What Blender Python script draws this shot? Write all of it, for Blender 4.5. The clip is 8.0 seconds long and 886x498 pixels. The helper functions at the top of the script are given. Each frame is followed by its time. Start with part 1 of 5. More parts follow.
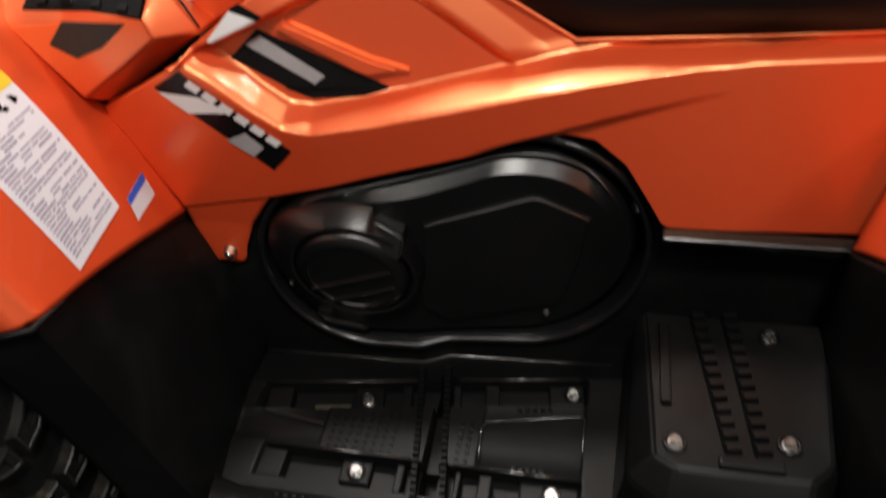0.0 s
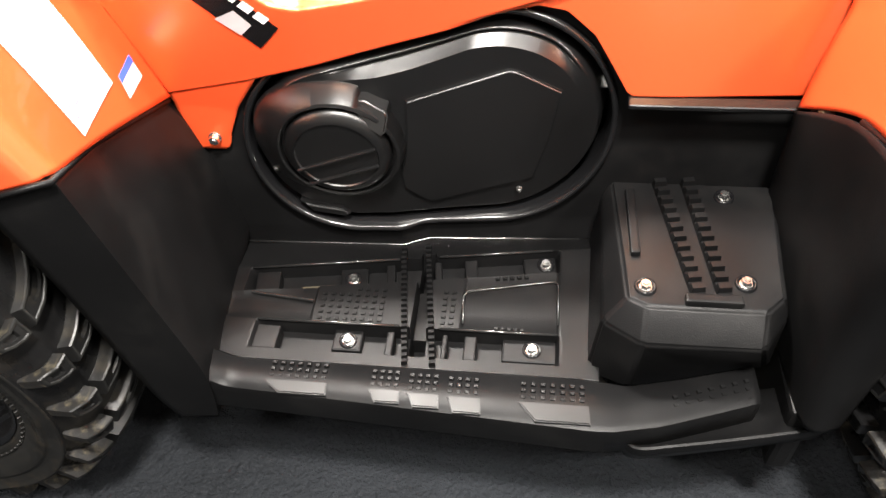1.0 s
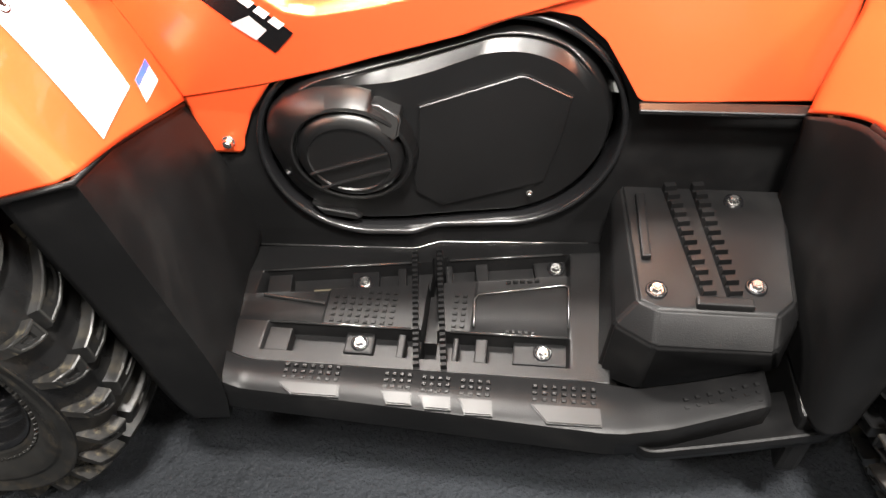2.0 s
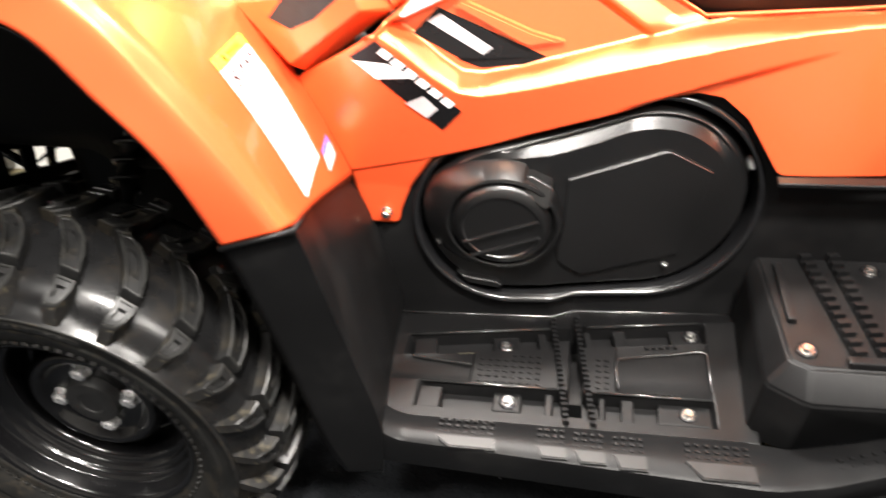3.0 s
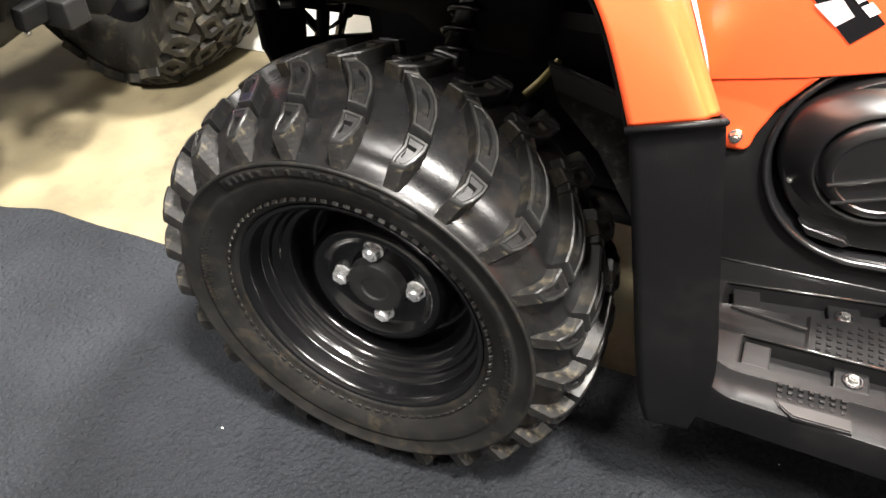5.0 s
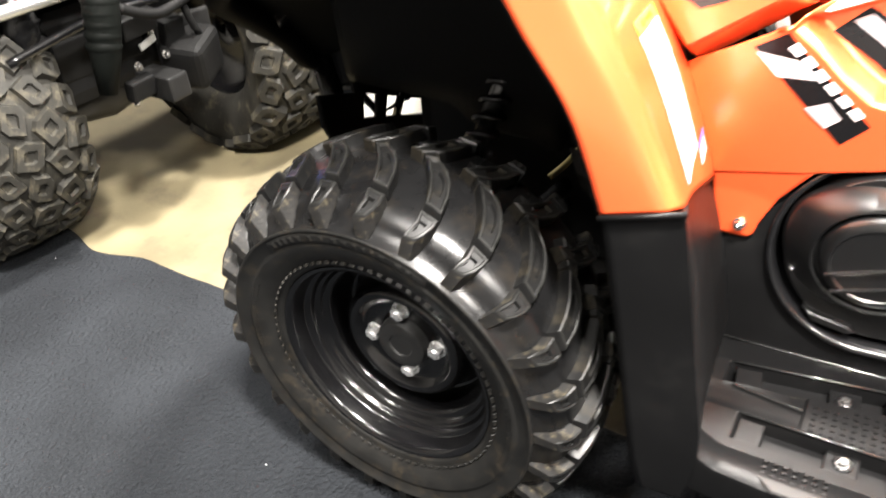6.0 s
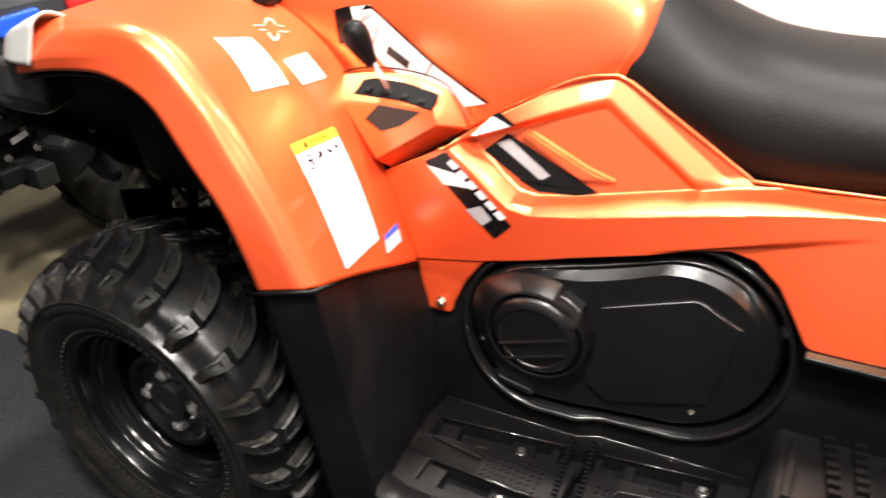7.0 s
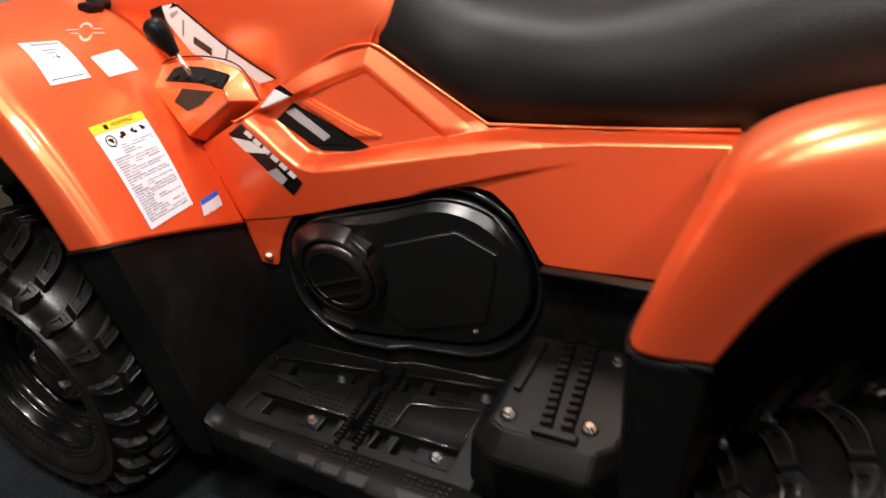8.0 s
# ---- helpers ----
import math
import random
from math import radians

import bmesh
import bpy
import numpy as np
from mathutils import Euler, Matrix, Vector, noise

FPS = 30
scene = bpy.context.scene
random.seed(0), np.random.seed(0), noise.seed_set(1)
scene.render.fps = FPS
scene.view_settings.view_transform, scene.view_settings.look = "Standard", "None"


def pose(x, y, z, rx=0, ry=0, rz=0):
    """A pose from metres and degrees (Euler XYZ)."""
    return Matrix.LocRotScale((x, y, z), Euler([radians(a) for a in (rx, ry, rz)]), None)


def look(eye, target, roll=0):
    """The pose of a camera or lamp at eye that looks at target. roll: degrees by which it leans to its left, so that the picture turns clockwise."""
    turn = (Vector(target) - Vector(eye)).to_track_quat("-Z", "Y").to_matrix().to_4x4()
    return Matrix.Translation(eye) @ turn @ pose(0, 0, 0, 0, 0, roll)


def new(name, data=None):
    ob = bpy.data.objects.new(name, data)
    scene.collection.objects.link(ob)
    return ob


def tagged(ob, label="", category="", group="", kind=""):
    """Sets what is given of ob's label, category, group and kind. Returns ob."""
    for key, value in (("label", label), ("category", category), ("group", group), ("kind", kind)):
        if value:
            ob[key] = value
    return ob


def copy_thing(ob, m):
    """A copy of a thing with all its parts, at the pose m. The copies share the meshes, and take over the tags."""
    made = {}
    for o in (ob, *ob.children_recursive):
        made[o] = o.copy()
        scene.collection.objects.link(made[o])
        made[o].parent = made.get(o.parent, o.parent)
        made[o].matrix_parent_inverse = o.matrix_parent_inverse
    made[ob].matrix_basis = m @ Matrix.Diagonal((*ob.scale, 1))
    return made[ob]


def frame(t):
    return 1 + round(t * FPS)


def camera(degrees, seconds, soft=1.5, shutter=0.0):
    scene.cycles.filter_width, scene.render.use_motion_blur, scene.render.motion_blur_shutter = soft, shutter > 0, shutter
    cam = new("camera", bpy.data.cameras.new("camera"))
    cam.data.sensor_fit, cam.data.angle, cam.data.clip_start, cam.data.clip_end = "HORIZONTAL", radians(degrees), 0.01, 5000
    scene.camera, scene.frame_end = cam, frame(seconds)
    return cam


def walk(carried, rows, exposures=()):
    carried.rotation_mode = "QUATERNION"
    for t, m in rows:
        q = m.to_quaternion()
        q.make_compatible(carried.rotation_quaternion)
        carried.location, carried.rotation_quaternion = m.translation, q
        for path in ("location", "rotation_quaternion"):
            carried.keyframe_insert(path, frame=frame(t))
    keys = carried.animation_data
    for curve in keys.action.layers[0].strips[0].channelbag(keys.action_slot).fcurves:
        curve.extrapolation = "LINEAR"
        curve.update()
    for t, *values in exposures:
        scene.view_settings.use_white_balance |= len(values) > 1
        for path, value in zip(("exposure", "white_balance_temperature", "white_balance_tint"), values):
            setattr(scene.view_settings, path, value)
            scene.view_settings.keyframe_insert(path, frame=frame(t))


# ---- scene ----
cam = camera(59.4, 8.0, shutter=0.4)
PATH = [
    (0, (0.164, -0.562, 1.148), (-0.233, 0.812, -0.25), -7.2),
    (0.5, (0.137, -0.662, 1.118), (-0.113, 0.649, -0.372), -4.4),
    (1, (0.12, -0.69, 1.12), (-0.105, 0.633, -0.362), -4.5),
    (2.3, (0.094, -0.711, 1.126), (-0.137, 0.639, -0.331), -4.2),
    (2.5, (0.063, -0.73, 1.136), (-0.174, 0.642, -0.299), -3.9),
    (3, (-0.025, -0.813, 1.135), (-0.375, 0.702, -0.123), -5.7),
    (3.5, (-0.165, -0.871, 1.095), (-0.655, 0.692, -0.052), -4.2),
    (4, (-0.274, -0.85, 1.025), (-0.898, 0.623, -0.175), -5.2),
    (4.2, (-0.302, -0.835, 1.014), (-0.941, 0.585, -0.241), -5.1),
    (5.3, (-0.311, -0.824, 1.017), (-0.94, 0.537, -0.306), -2.3),
    (5.5, (-0.295, -0.829, 1.024), (-0.95, 0.535, -0.284), -2.3),
    (6, (-0.183, -0.85, 1.083), (-1.07, 0.498, -0.099), -5.2),
    (6.5, (0.046, -0.873, 1.152), (-0.883, 0.541, 0.086), -4.3),
    (7, (0.234, -0.831, 1.18), (-0.641, 0.657, 0.171), -2.9),
    (7.5, (0.472, -0.752, 1.188), (-0.459, 0.71, 0.19), -4.9),
    (8, (0.664, -0.81, 1.177), (-0.276, 0.627, 0.152), -9.1),
]
walk(cam, [(t, look(eye, target, roll)) for t, eye, target, roll in PATH], exposures=[(0, -1.0), (0.3, -0.3), (0.6, 0.9), (1, 1.55), (2.5, 1.9), (3, 1.7), (3.5, 1.25), (4.2, 1.55), (5.3, 2.53), (5.5, 2.58), (6, 2.37), (6.5, 1.95), (7, 0.8), (7.5, -0.17), (8, -0.38)])

# ---- light ----
world = bpy.data.worlds.new("hall_air")
scene.world = world
world.use_nodes = True
world.node_tree.nodes["Background"].inputs[0].default_value = (1.0, 0.93, 0.84, 1)
world.node_tree.nodes["Background"].inputs[1].default_value = 0.02


def ceiling_lamp(x, y, z, size, watts, colour=(1.0, 0.95, 0.89)):
    """A round hall lamp that shines straight down."""
    data = bpy.data.lights.new("hall_lamp", "AREA")
    data.shape, data.size, data.energy, data.color = "DISK", size, watts, colour
    ob = new("hall_lamp", data)
    ob.matrix_basis = pose(x, y, z)
    return ob


for lx, ly, watts in ((-2.5, 1.0, 38), (-0.8, -1.9, 30), (0.4, -1.0, 130), (2.3, -1.6, 80), (-0.5, 1.3, 145), (2.4, 1.3, 80)):
    ceiling_lamp(lx, ly, 3.45, 0.42, watts)


# ---- materials ----
def mat(name, colour, rough=0.5, metal=0.0, coat=0.0, vary=0.12, scale=9.0, bump=0.0, bump_scale=400.0, spec=0.5, dirt=None, dirt_scale=6.0,
        dirt_amount=0.35, rough_vary=0.1, bump_depth=0.002):
    """A surface with large and fine variation of colour, gloss and relief."""
    m = bpy.data.materials.new(name)
    m.use_nodes = True
    nt = m.node_tree
    b = nt.nodes["Principled BSDF"]
    b.inputs["Metallic"].default_value = metal
    b.inputs["Specular IOR Level"].default_value = spec
    b.inputs["Coat Weight"].default_value = coat
    b.inputs["Coat Roughness"].default_value = 0.12
    co = nt.nodes.new("ShaderNodeTexCoord")
    big = nt.nodes.new("ShaderNodeTexNoise")
    big.inputs["Scale"].default_value, big.inputs["Detail"].default_value = scale, 6
    nt.links.new(co.outputs["Object"], big.inputs["Vector"])
    fine = nt.nodes.new("ShaderNodeTexNoise")
    fine.inputs["Scale"].default_value, fine.inputs["Detail"].default_value = bump_scale, 3
    nt.links.new(co.outputs["Object"], fine.inputs["Vector"])
    ramp = nt.nodes.new("ShaderNodeMapRange")
    ramp.inputs["From Min"].default_value, ramp.inputs["From Max"].default_value = 0.3, 0.7
    ramp.inputs["To Min"].default_value, ramp.inputs["To Max"].default_value = 1 - vary, 1 + vary
    nt.links.new(big.outputs["Fac"], ramp.inputs["Value"])
    mul = nt.nodes.new("ShaderNodeMix")
    mul.data_type, mul.blend_type = "RGBA", "MULTIPLY"
    mul.inputs[0].default_value = 1.0
    mul.inputs[6].default_value = (*colour, 1)
    nt.links.new(ramp.outputs["Result"], mul.inputs[7])
    out = mul.outputs[2]
    if dirt:
        spot = nt.nodes.new("ShaderNodeTexNoise")
        spot.inputs["Scale"].default_value, spot.inputs["Detail"].default_value, spot.inputs["Roughness"].default_value = dirt_scale, 9, 0.7
        nt.links.new(co.outputs["Object"], spot.inputs["Vector"])
        edge = nt.nodes.new("ShaderNodeMapRange")
        edge.inputs["From Min"].default_value, edge.inputs["From Max"].default_value = 0.52, 0.72
        edge.inputs["To Max"].default_value = dirt_amount
        nt.links.new(spot.outputs["Fac"], edge.inputs["Value"])
        mix = nt.nodes.new("ShaderNodeMix")
        mix.data_type = "RGBA"
        mix.inputs[7].default_value = (*dirt, 1)
        nt.links.new(edge.outputs["Result"], mix.inputs[0])
        nt.links.new(out, mix.inputs[6])
        out = mix.outputs[2]
    nt.links.new(out, b.inputs["Base Color"])
    gloss = nt.nodes.new("ShaderNodeMapRange")
    gloss.inputs["To Min"].default_value, gloss.inputs["To Max"].default_value = max(rough - rough_vary, 0.02), min(rough + rough_vary, 1)
    nt.links.new(big.outputs["Fac"], gloss.inputs["Value"])
    nt.links.new(gloss.outputs["Result"], b.inputs["Roughness"])
    if bump:
        bp = nt.nodes.new("ShaderNodeBump")
        bp.inputs["Strength"].default_value, bp.inputs["Distance"].default_value = bump, bump_depth
        nt.links.new(fine.outputs["Fac"], bp.inputs["Height"])
        nt.links.new(bp.outputs["Normal"], b.inputs["Normal"])
    return m


ORANGE = mat("orange_paint", (0.82, 0.078, 0.020), rough=0.42, metal=0.0, coat=0.6, spec=0.3, vary=0.05, scale=3, bump=0.015, bump_scale=900, rough_vary=0.04)
ORANGE.node_tree.nodes["Principled BSDF"].inputs["Coat Roughness"].default_value = 0.035


def add_pearl(m, colour, share, rough):
    """Metal flakes under the lacquer: a share of tinted gloss."""
    nt = m.node_tree
    body, out = nt.nodes["Principled BSDF"], nt.nodes["Material Output"]
    flake = nt.nodes.new("ShaderNodeBsdfAnisotropic")
    flake.inputs["Color"].default_value, flake.inputs["Roughness"].default_value = (*colour, 1), rough
    mix = nt.nodes.new("ShaderNodeMixShader")
    mix.inputs[0].default_value = share
    nt.links.new(body.outputs[0], mix.inputs[1])
    nt.links.new(flake.outputs[0], mix.inputs[2])
    nt.links.new(mix.outputs[0], out.inputs["Surface"])


add_pearl(ORANGE, (1.0, 0.46, 0.18), 0.32, 0.35)
PLASTIC = mat("black_grained_plastic", (0.0052, 0.0052, 0.0054), rough=0.36, spec=0.118, vary=0.2, bump=0.16, bump_scale=600, dirt=(0.06, 0.056, 0.05), dirt_scale=9, dirt_amount=0.06)
SATIN = mat("satin_black_cover", (0.0036, 0.0036, 0.0038), spec=0.8, rough=0.33, vary=0.15, bump=0.10, bump_scale=900, rough_vary=0.05)
GLOSS = mat("glossy_black_plastic", (0.006, 0.006, 0.0065), rough=0.24, spec=0.6, vary=0.1, bump=0.05, bump_scale=700)
PALE = mat("pale_silver_film", (0.66, 0.42, 0.33), rough=0.35, vary=0.1, scale=40)
STEEL_BLACK = mat("black_enamelled_steel", (0.003, 0.003, 0.0033), rough=0.20, vary=0.2, coat=0.16, spec=0.42, rough_vary=0.05, dirt=(0.10, 0.085, 0.06), dirt_scale=14, dirt_amount=0.02)
RUBBER = mat("tyre_rubber", (0.0045, 0.0045, 0.0047), rough=0.28, spec=0.33, vary=0.25, scale=18, bump=0.10, bump_scale=260, dirt=(0.12, 0.085, 0.045), dirt_scale=16, dirt_amount=0.07)
SIDEWALL = mat("dusty_sidewall_rubber", (0.0075, 0.0073, 0.0068), rough=0.5, spec=0.32, vary=0.35, scale=22, bump=0.12, bump_scale=260, dirt=(0.17, 0.125, 0.07), dirt_scale=34, dirt_amount=0.11)
CAP_BLACK = mat("dull_black_cap", (0.016, 0.016, 0.016), rough=0.5, vary=0.3, scale=60, bump=0.2, bump_scale=300)
RUBBER_WORN = mat("dusty_tread_rubber", (0.0065, 0.0065, 0.0065), rough=0.40, spec=0.27, vary=0.3, scale=25, bump=0.12, bump_scale=300, dirt=(0.26, 0.21, 0.13), dirt_scale=30, dirt_amount=0.09)
LUG_SIDE = mat("dust_caked_rubber", (0.010, 0.0095, 0.009), rough=0.6, spec=0.3, vary=0.3, scale=40, bump=0.3, bump_scale=250, dirt=(0.25, 0.21, 0.13), dirt_scale=95, dirt_amount=0.28)
RUBBER_DUSTY = mat("grey_dusty_rubber", (0.017, 0.016, 0.013), rough=0.7, spec=0.3, vary=0.4, scale=20, bump=0.3, bump_scale=160, dirt=(0.15, 0.128, 0.085), dirt_scale=26, dirt_amount=0.55)
LINER = mat("dull_black_liner", (0.0035, 0.0035, 0.0035), rough=0.6, spec=0.12, vary=0.3, scale=8, bump=0.2, bump_scale=90)
MATT = mat("matt_black_coat", (0.0035, 0.0035, 0.0035), rough=0.7, spec=0.02, vary=0.3, scale=12, bump=0.2, bump_scale=200)
# Dust specks on a base raised for light that doesn't reach the plate.
DUSTED = mat("dust_speckled_plastic", (0.035, 0.034, 0.032), rough=0.5, spec=0.3, vary=0.3, scale=30, bump=0.3, bump_scale=200, dirt=(0.22, 0.20, 0.16), dirt_scale=60, dirt_amount=0.5)
DARK_GREY = mat("dark_grey_plastic", (0.022, 0.022, 0.022), rough=0.4, vary=0.15)
# Inner guard's flange: the light on it is put into this grey.
FLANGE_LIT = mat("grey_plastic_cap", (0.075, 0.075, 0.075), rough=0.42, vary=0.1)
BOOT = mat("green_black_rubber_boot", (0.0025, 0.003, 0.0026), rough=0.6, spec=0.06, vary=0.3, scale=20, bump=0.2, bump_scale=120)
TAN = mat("tan_frame_paint", (0.042, 0.036, 0.021), rough=0.6, vary=0.3, scale=30)
# Sill pads: lamp light caught by their tilt is put into a paler colour.
PAD = mat("smooth_grip_pad", (0.009, 0.009, 0.009), rough=0.40, spec=0.27, vary=0.15, scale=40)
# Paler rubber for the lugs' rims: a painted edge highlight.
RUBBER_EDGE = mat("worn_rubber_edge", (0.013, 0.013, 0.012), rough=0.36, spec=0.36, vary=0.4, scale=60)
# Paler, very glossy black that stands in for highlights on the footboard's edges.
BRIGHT_EDGE = mat("polished_plastic_edge", (0.012, 0.012, 0.012), rough=0.16, spec=0.9, vary=0.2, scale=50)
SILVER_PAINT = mat("silver_painted_plastic", (0.50, 0.50, 0.49), rough=0.32, metal=0.25, vary=0.06)
CHROME = mat("zinc_plated_steel", (0.62, 0.61, 0.59), rough=0.22, metal=0.96, vary=0.12, scale=90, rough_vary=0.08)
NUT = mat("bright_chromed_nut", (0.86, 0.86, 0.86), rough=0.27, metal=0.72, vary=0.1, scale=90)
SILVER = mat("brushed_silver_tube", (0.72, 0.72, 0.70), rough=0.28, metal=0.9, vary=0.08)
DARK = mat("dark_chassis_paint", (0.006, 0.006, 0.006), spec=0.3, rough=0.5, vary=0.3, scale=14, bump=0.2, bump_scale=120, dirt=(0.08, 0.068, 0.05), dirt_scale=11, dirt_amount=0.06)
VINYL = mat("black_seat_vinyl", (0.007, 0.007, 0.007), rough=0.47, spec=0.17, vary=0.1, bump=0.25, bump_scale=420)
WHITE = mat("white_decal_film", (0.80, 0.80, 0.80), rough=0.35, vary=0.03)
GREY = mat("grey_decal_film", (0.36, 0.36, 0.37), rough=0.35, vary=0.15, scale=25)
INK = mat("black_decal_film", (0.005, 0.005, 0.0055), rough=0.26, spec=0.3, vary=0.1)
PAPER = mat("label_paper", (0.76, 0.75, 0.80), rough=0.42, vary=0.03)
PRINT = mat("label_print", (0.26, 0.23, 0.33), rough=0.6, vary=0.1)
YELLOW = mat("yellow_label_band", (0.85, 0.60, 0.04), rough=0.4, vary=0.05)
BLUE = mat("blue_print", (0.03, 0.12, 0.65), rough=0.4, vary=0.05)
CARPET = mat("charcoal_carpet", (0.0155, 0.0173, 0.0200), rough=0.95, vary=0.45, scale=2.2, bump=1.0, bump_scale=120, bump_depth=0.011, spec=0.10, dirt=(0.050, 0.053, 0.057), dirt_scale=210, dirt_amount=0.45)
CONCRETE = mat("worn_concrete", (0.138, 0.116, 0.068), rough=0.6, vary=0.5, scale=2.6, bump=0.25, bump_scale=60, dirt=(0.085, 0.07, 0.045), dirt_scale=5.5, dirt_amount=0.9)
WALL = mat("white_board", (0.86, 0.855, 0.83), rough=0.6, vary=0.03, scale=1.5)
HALL = mat("grey_hall_wall", (0.36, 0.353, 0.34), rough=0.8, vary=0.1, scale=1.0)
CEILING = mat("dark_hall_ceiling", (0.18, 0.18, 0.176), rough=0.9, vary=0.2, scale=1.0)
RED = mat("red_lens", (0.70, 0.02, 0.02), rough=0.12, coat=1.0, vary=0.15, scale=60)
BODY_BLUE = mat("blue_bodywork", (0.02, 0.09, 0.55), rough=0.25, coat=0.6, vary=0.05)
BODY_GREY = mat("grey_bodywork", (0.035, 0.036, 0.038), rough=0.3, coat=0.4, vary=0.1)


# ---- modelling helpers ----
def mesh_of(name, verts, faces, smooth=True):
    me = bpy.data.meshes.new(name)
    me.from_pydata([tuple(v) for v in verts], [], faces)
    me.update()
    if smooth:
        me.polygons.foreach_set("use_smooth", [True] * len(me.polygons))
    return me


def part(name, me, material, parent=None, label="", m=None, sharp=None, thick=0.0, bevel=0.0):
    """Links one mesh (or bmesh) as an object of its own, under its thing or part."""
    if isinstance(me, bmesh.types.BMesh):
        bm, me = me, bpy.data.meshes.new(name)
        bm.to_mesh(me)
        bm.free()
    if sharp is not None:
        me.polygons.foreach_set("use_smooth", [True] * len(me.polygons))
        me.set_sharp_from_angle(angle=radians(sharp))
    if not me.materials:
        me.materials.append(material)
    ob = new(name, me)
    if parent is not None:
        ob.parent = parent
        if parent.type == "EMPTY":
            ob.matrix_parent_inverse = parent.matrix_basis.inverted()
    if m is not None:
        ob.matrix_basis = m
    if thick:
        mod = ob.modifiers.new("wall", "SOLIDIFY")
        mod.thickness, mod.offset = thick, -1
    if bevel:
        mod = ob.modifiers.new("edge", "BEVEL")
        mod.width, mod.segments, mod.limit_method = bevel, 2, "ANGLE"
    if label:
        ob["label"] = label
    return ob


def thing(name, at, label, category, group="", kind=""):
    ob = new(name)
    ob.empty_display_size = 0.1
    ob.matrix_basis = pose(*at)
    return tagged(ob, label, category, group, kind)


def grid(f, nu, nv, closed_u=False, closed_v=False, flip=False):
    """A sheet through f(u, v), u and v from 0 to 1."""
    us = nu if closed_u else nu + 1
    vs = nv if closed_v else nv + 1
    verts = [f(i / nu, j / nv) for i in range(us) for j in range(vs)]
    faces = [(i * vs + j, i * vs + (j + 1) % vs, ((i + 1) % us) * vs + (j + 1) % vs, ((i + 1) % us) * vs + j)
             for i in range(nu) for j in range(nv)]
    return verts, [f[::-1] for f in faces] if flip else faces


def lathe(profile, n=64, start=0.0, closed=False):
    """A body turned about the y axis; profile: (radius, y)."""
    verts = [(r * math.cos(start + 2 * math.pi * i / n), y, r * math.sin(start + 2 * math.pi * i / n)) for i in range(n) for r, y in profile]
    k = len(profile)
    span = k if closed else k - 1
    faces = [(i * k + j, i * k + (j + 1) % k, ((i + 1) % n) * k + (j + 1) % k, ((i + 1) % n) * k + j) for i in range(n) for j in range(span)]
    return verts, faces


def spline(points, n):
    """n + 1 places along a smooth line through the points."""
    p = [Vector(q) for q in points]
    out = []
    for i in range(n + 1):
        t = i / n * (len(p) - 1)
        k = min(int(t), len(p) - 2)
        t -= k
        a, b, c, d = p[max(k - 1, 0)], p[k], p[k + 1], p[min(k + 2, len(p) - 1)]
        out.append(0.5 * (2 * b + (c - a) * t + (2 * a - 5 * b + 4 * c - d) * t * t + (3 * b - a - 3 * c + d) * t ** 3))
    return out


def tube(points, r, n=12, smooth=0, cap=True):
    """A round bar along a line."""
    line = spline(points, smooth) if smooth else [Vector(q) for q in points]
    verts, faces = [], []
    for i, q in enumerate(line):
        d = (line[min(i + 1, len(line) - 1)] - line[max(i - 1, 0)]).normalized()
        side = d.cross(Vector((0, 0, 1)) if abs(d.z) < 0.9 else Vector((1, 0, 0))).normalized()
        up = side.cross(d)
        rad = r[i] if isinstance(r, (list, tuple)) else r
        verts += [q + rad * (math.cos(a) * side + math.sin(a) * up) for a in (2 * math.pi * k / n for k in range(n))]
    for i in range(len(line) - 1):
        faces += [(i * n + k, i * n + (k + 1) % n, (i + 1) * n + (k + 1) % n, (i + 1) * n + k) for k in range(n)]
    if cap:
        faces += [tuple(range(n))[::-1], tuple(range((len(line) - 1) * n, len(line) * n))]
    return mesh_of("bar", verts, faces)


def block(size, at=(0, 0, 0), turn=(0, 0, 0), bevel=0.004, taper=1.0, segments=2):
    """A bevelled block; its top may be narrower than its foot."""
    bm = bmesh.new()
    bmesh.ops.create_cube(bm, size=1.0)
    for v in bm.verts:
        k = taper if v.co.z > 0 else 1.0
        v.co = Vector((v.co.x * size[0] * k, v.co.y * size[1] * k, v.co.z * size[2]))
    if bevel:
        bmesh.ops.bevel(bm, geom=bm.edges[:], offset=bevel, segments=segments, affect="EDGES", profile=0.6)
    bmesh.ops.transform(bm, matrix=pose(*at, *turn), verts=bm.verts)
    return bm


def prism(outline, depth, bevel=0.0, segments=2):
    """A plate in the xz plane, from y = 0 (face) back to y = depth."""
    bm = bmesh.new()
    face = bm.faces.new([bm.verts.new((x, 0, z)) for x, z in outline])
    back = bmesh.ops.extrude_face_region(bm, geom=[face])["geom"]
    for v in back:
        if isinstance(v, bmesh.types.BMVert):
            v.co.y += depth
    bmesh.ops.recalc_face_normals(bm, faces=bm.faces[:])
    if bevel:
        rim = [e for e in bm.edges if all(abs(v.co.y) < 1e-6 for v in e.verts)]
        bmesh.ops.bevel(bm, geom=rim, offset=bevel, segments=segments, affect="EDGES")
    return bm


def step(a, b, x):
    t = min(max((x - a) / (b - a), 0.0), 1.0)
    return t * t * (3 - 2 * t)


def lerp(pairs, x):
    """Straight lines through (x, value) pairs."""
    if x <= pairs[0][0]:
        return pairs[0][1]
    for (x0, y0), (x1, y1) in zip(pairs, pairs[1:]):
        if x <= x1:
            return y0 + (y1 - y0) * (x - x0) / (x1 - x0)
    return pairs[-1][1]


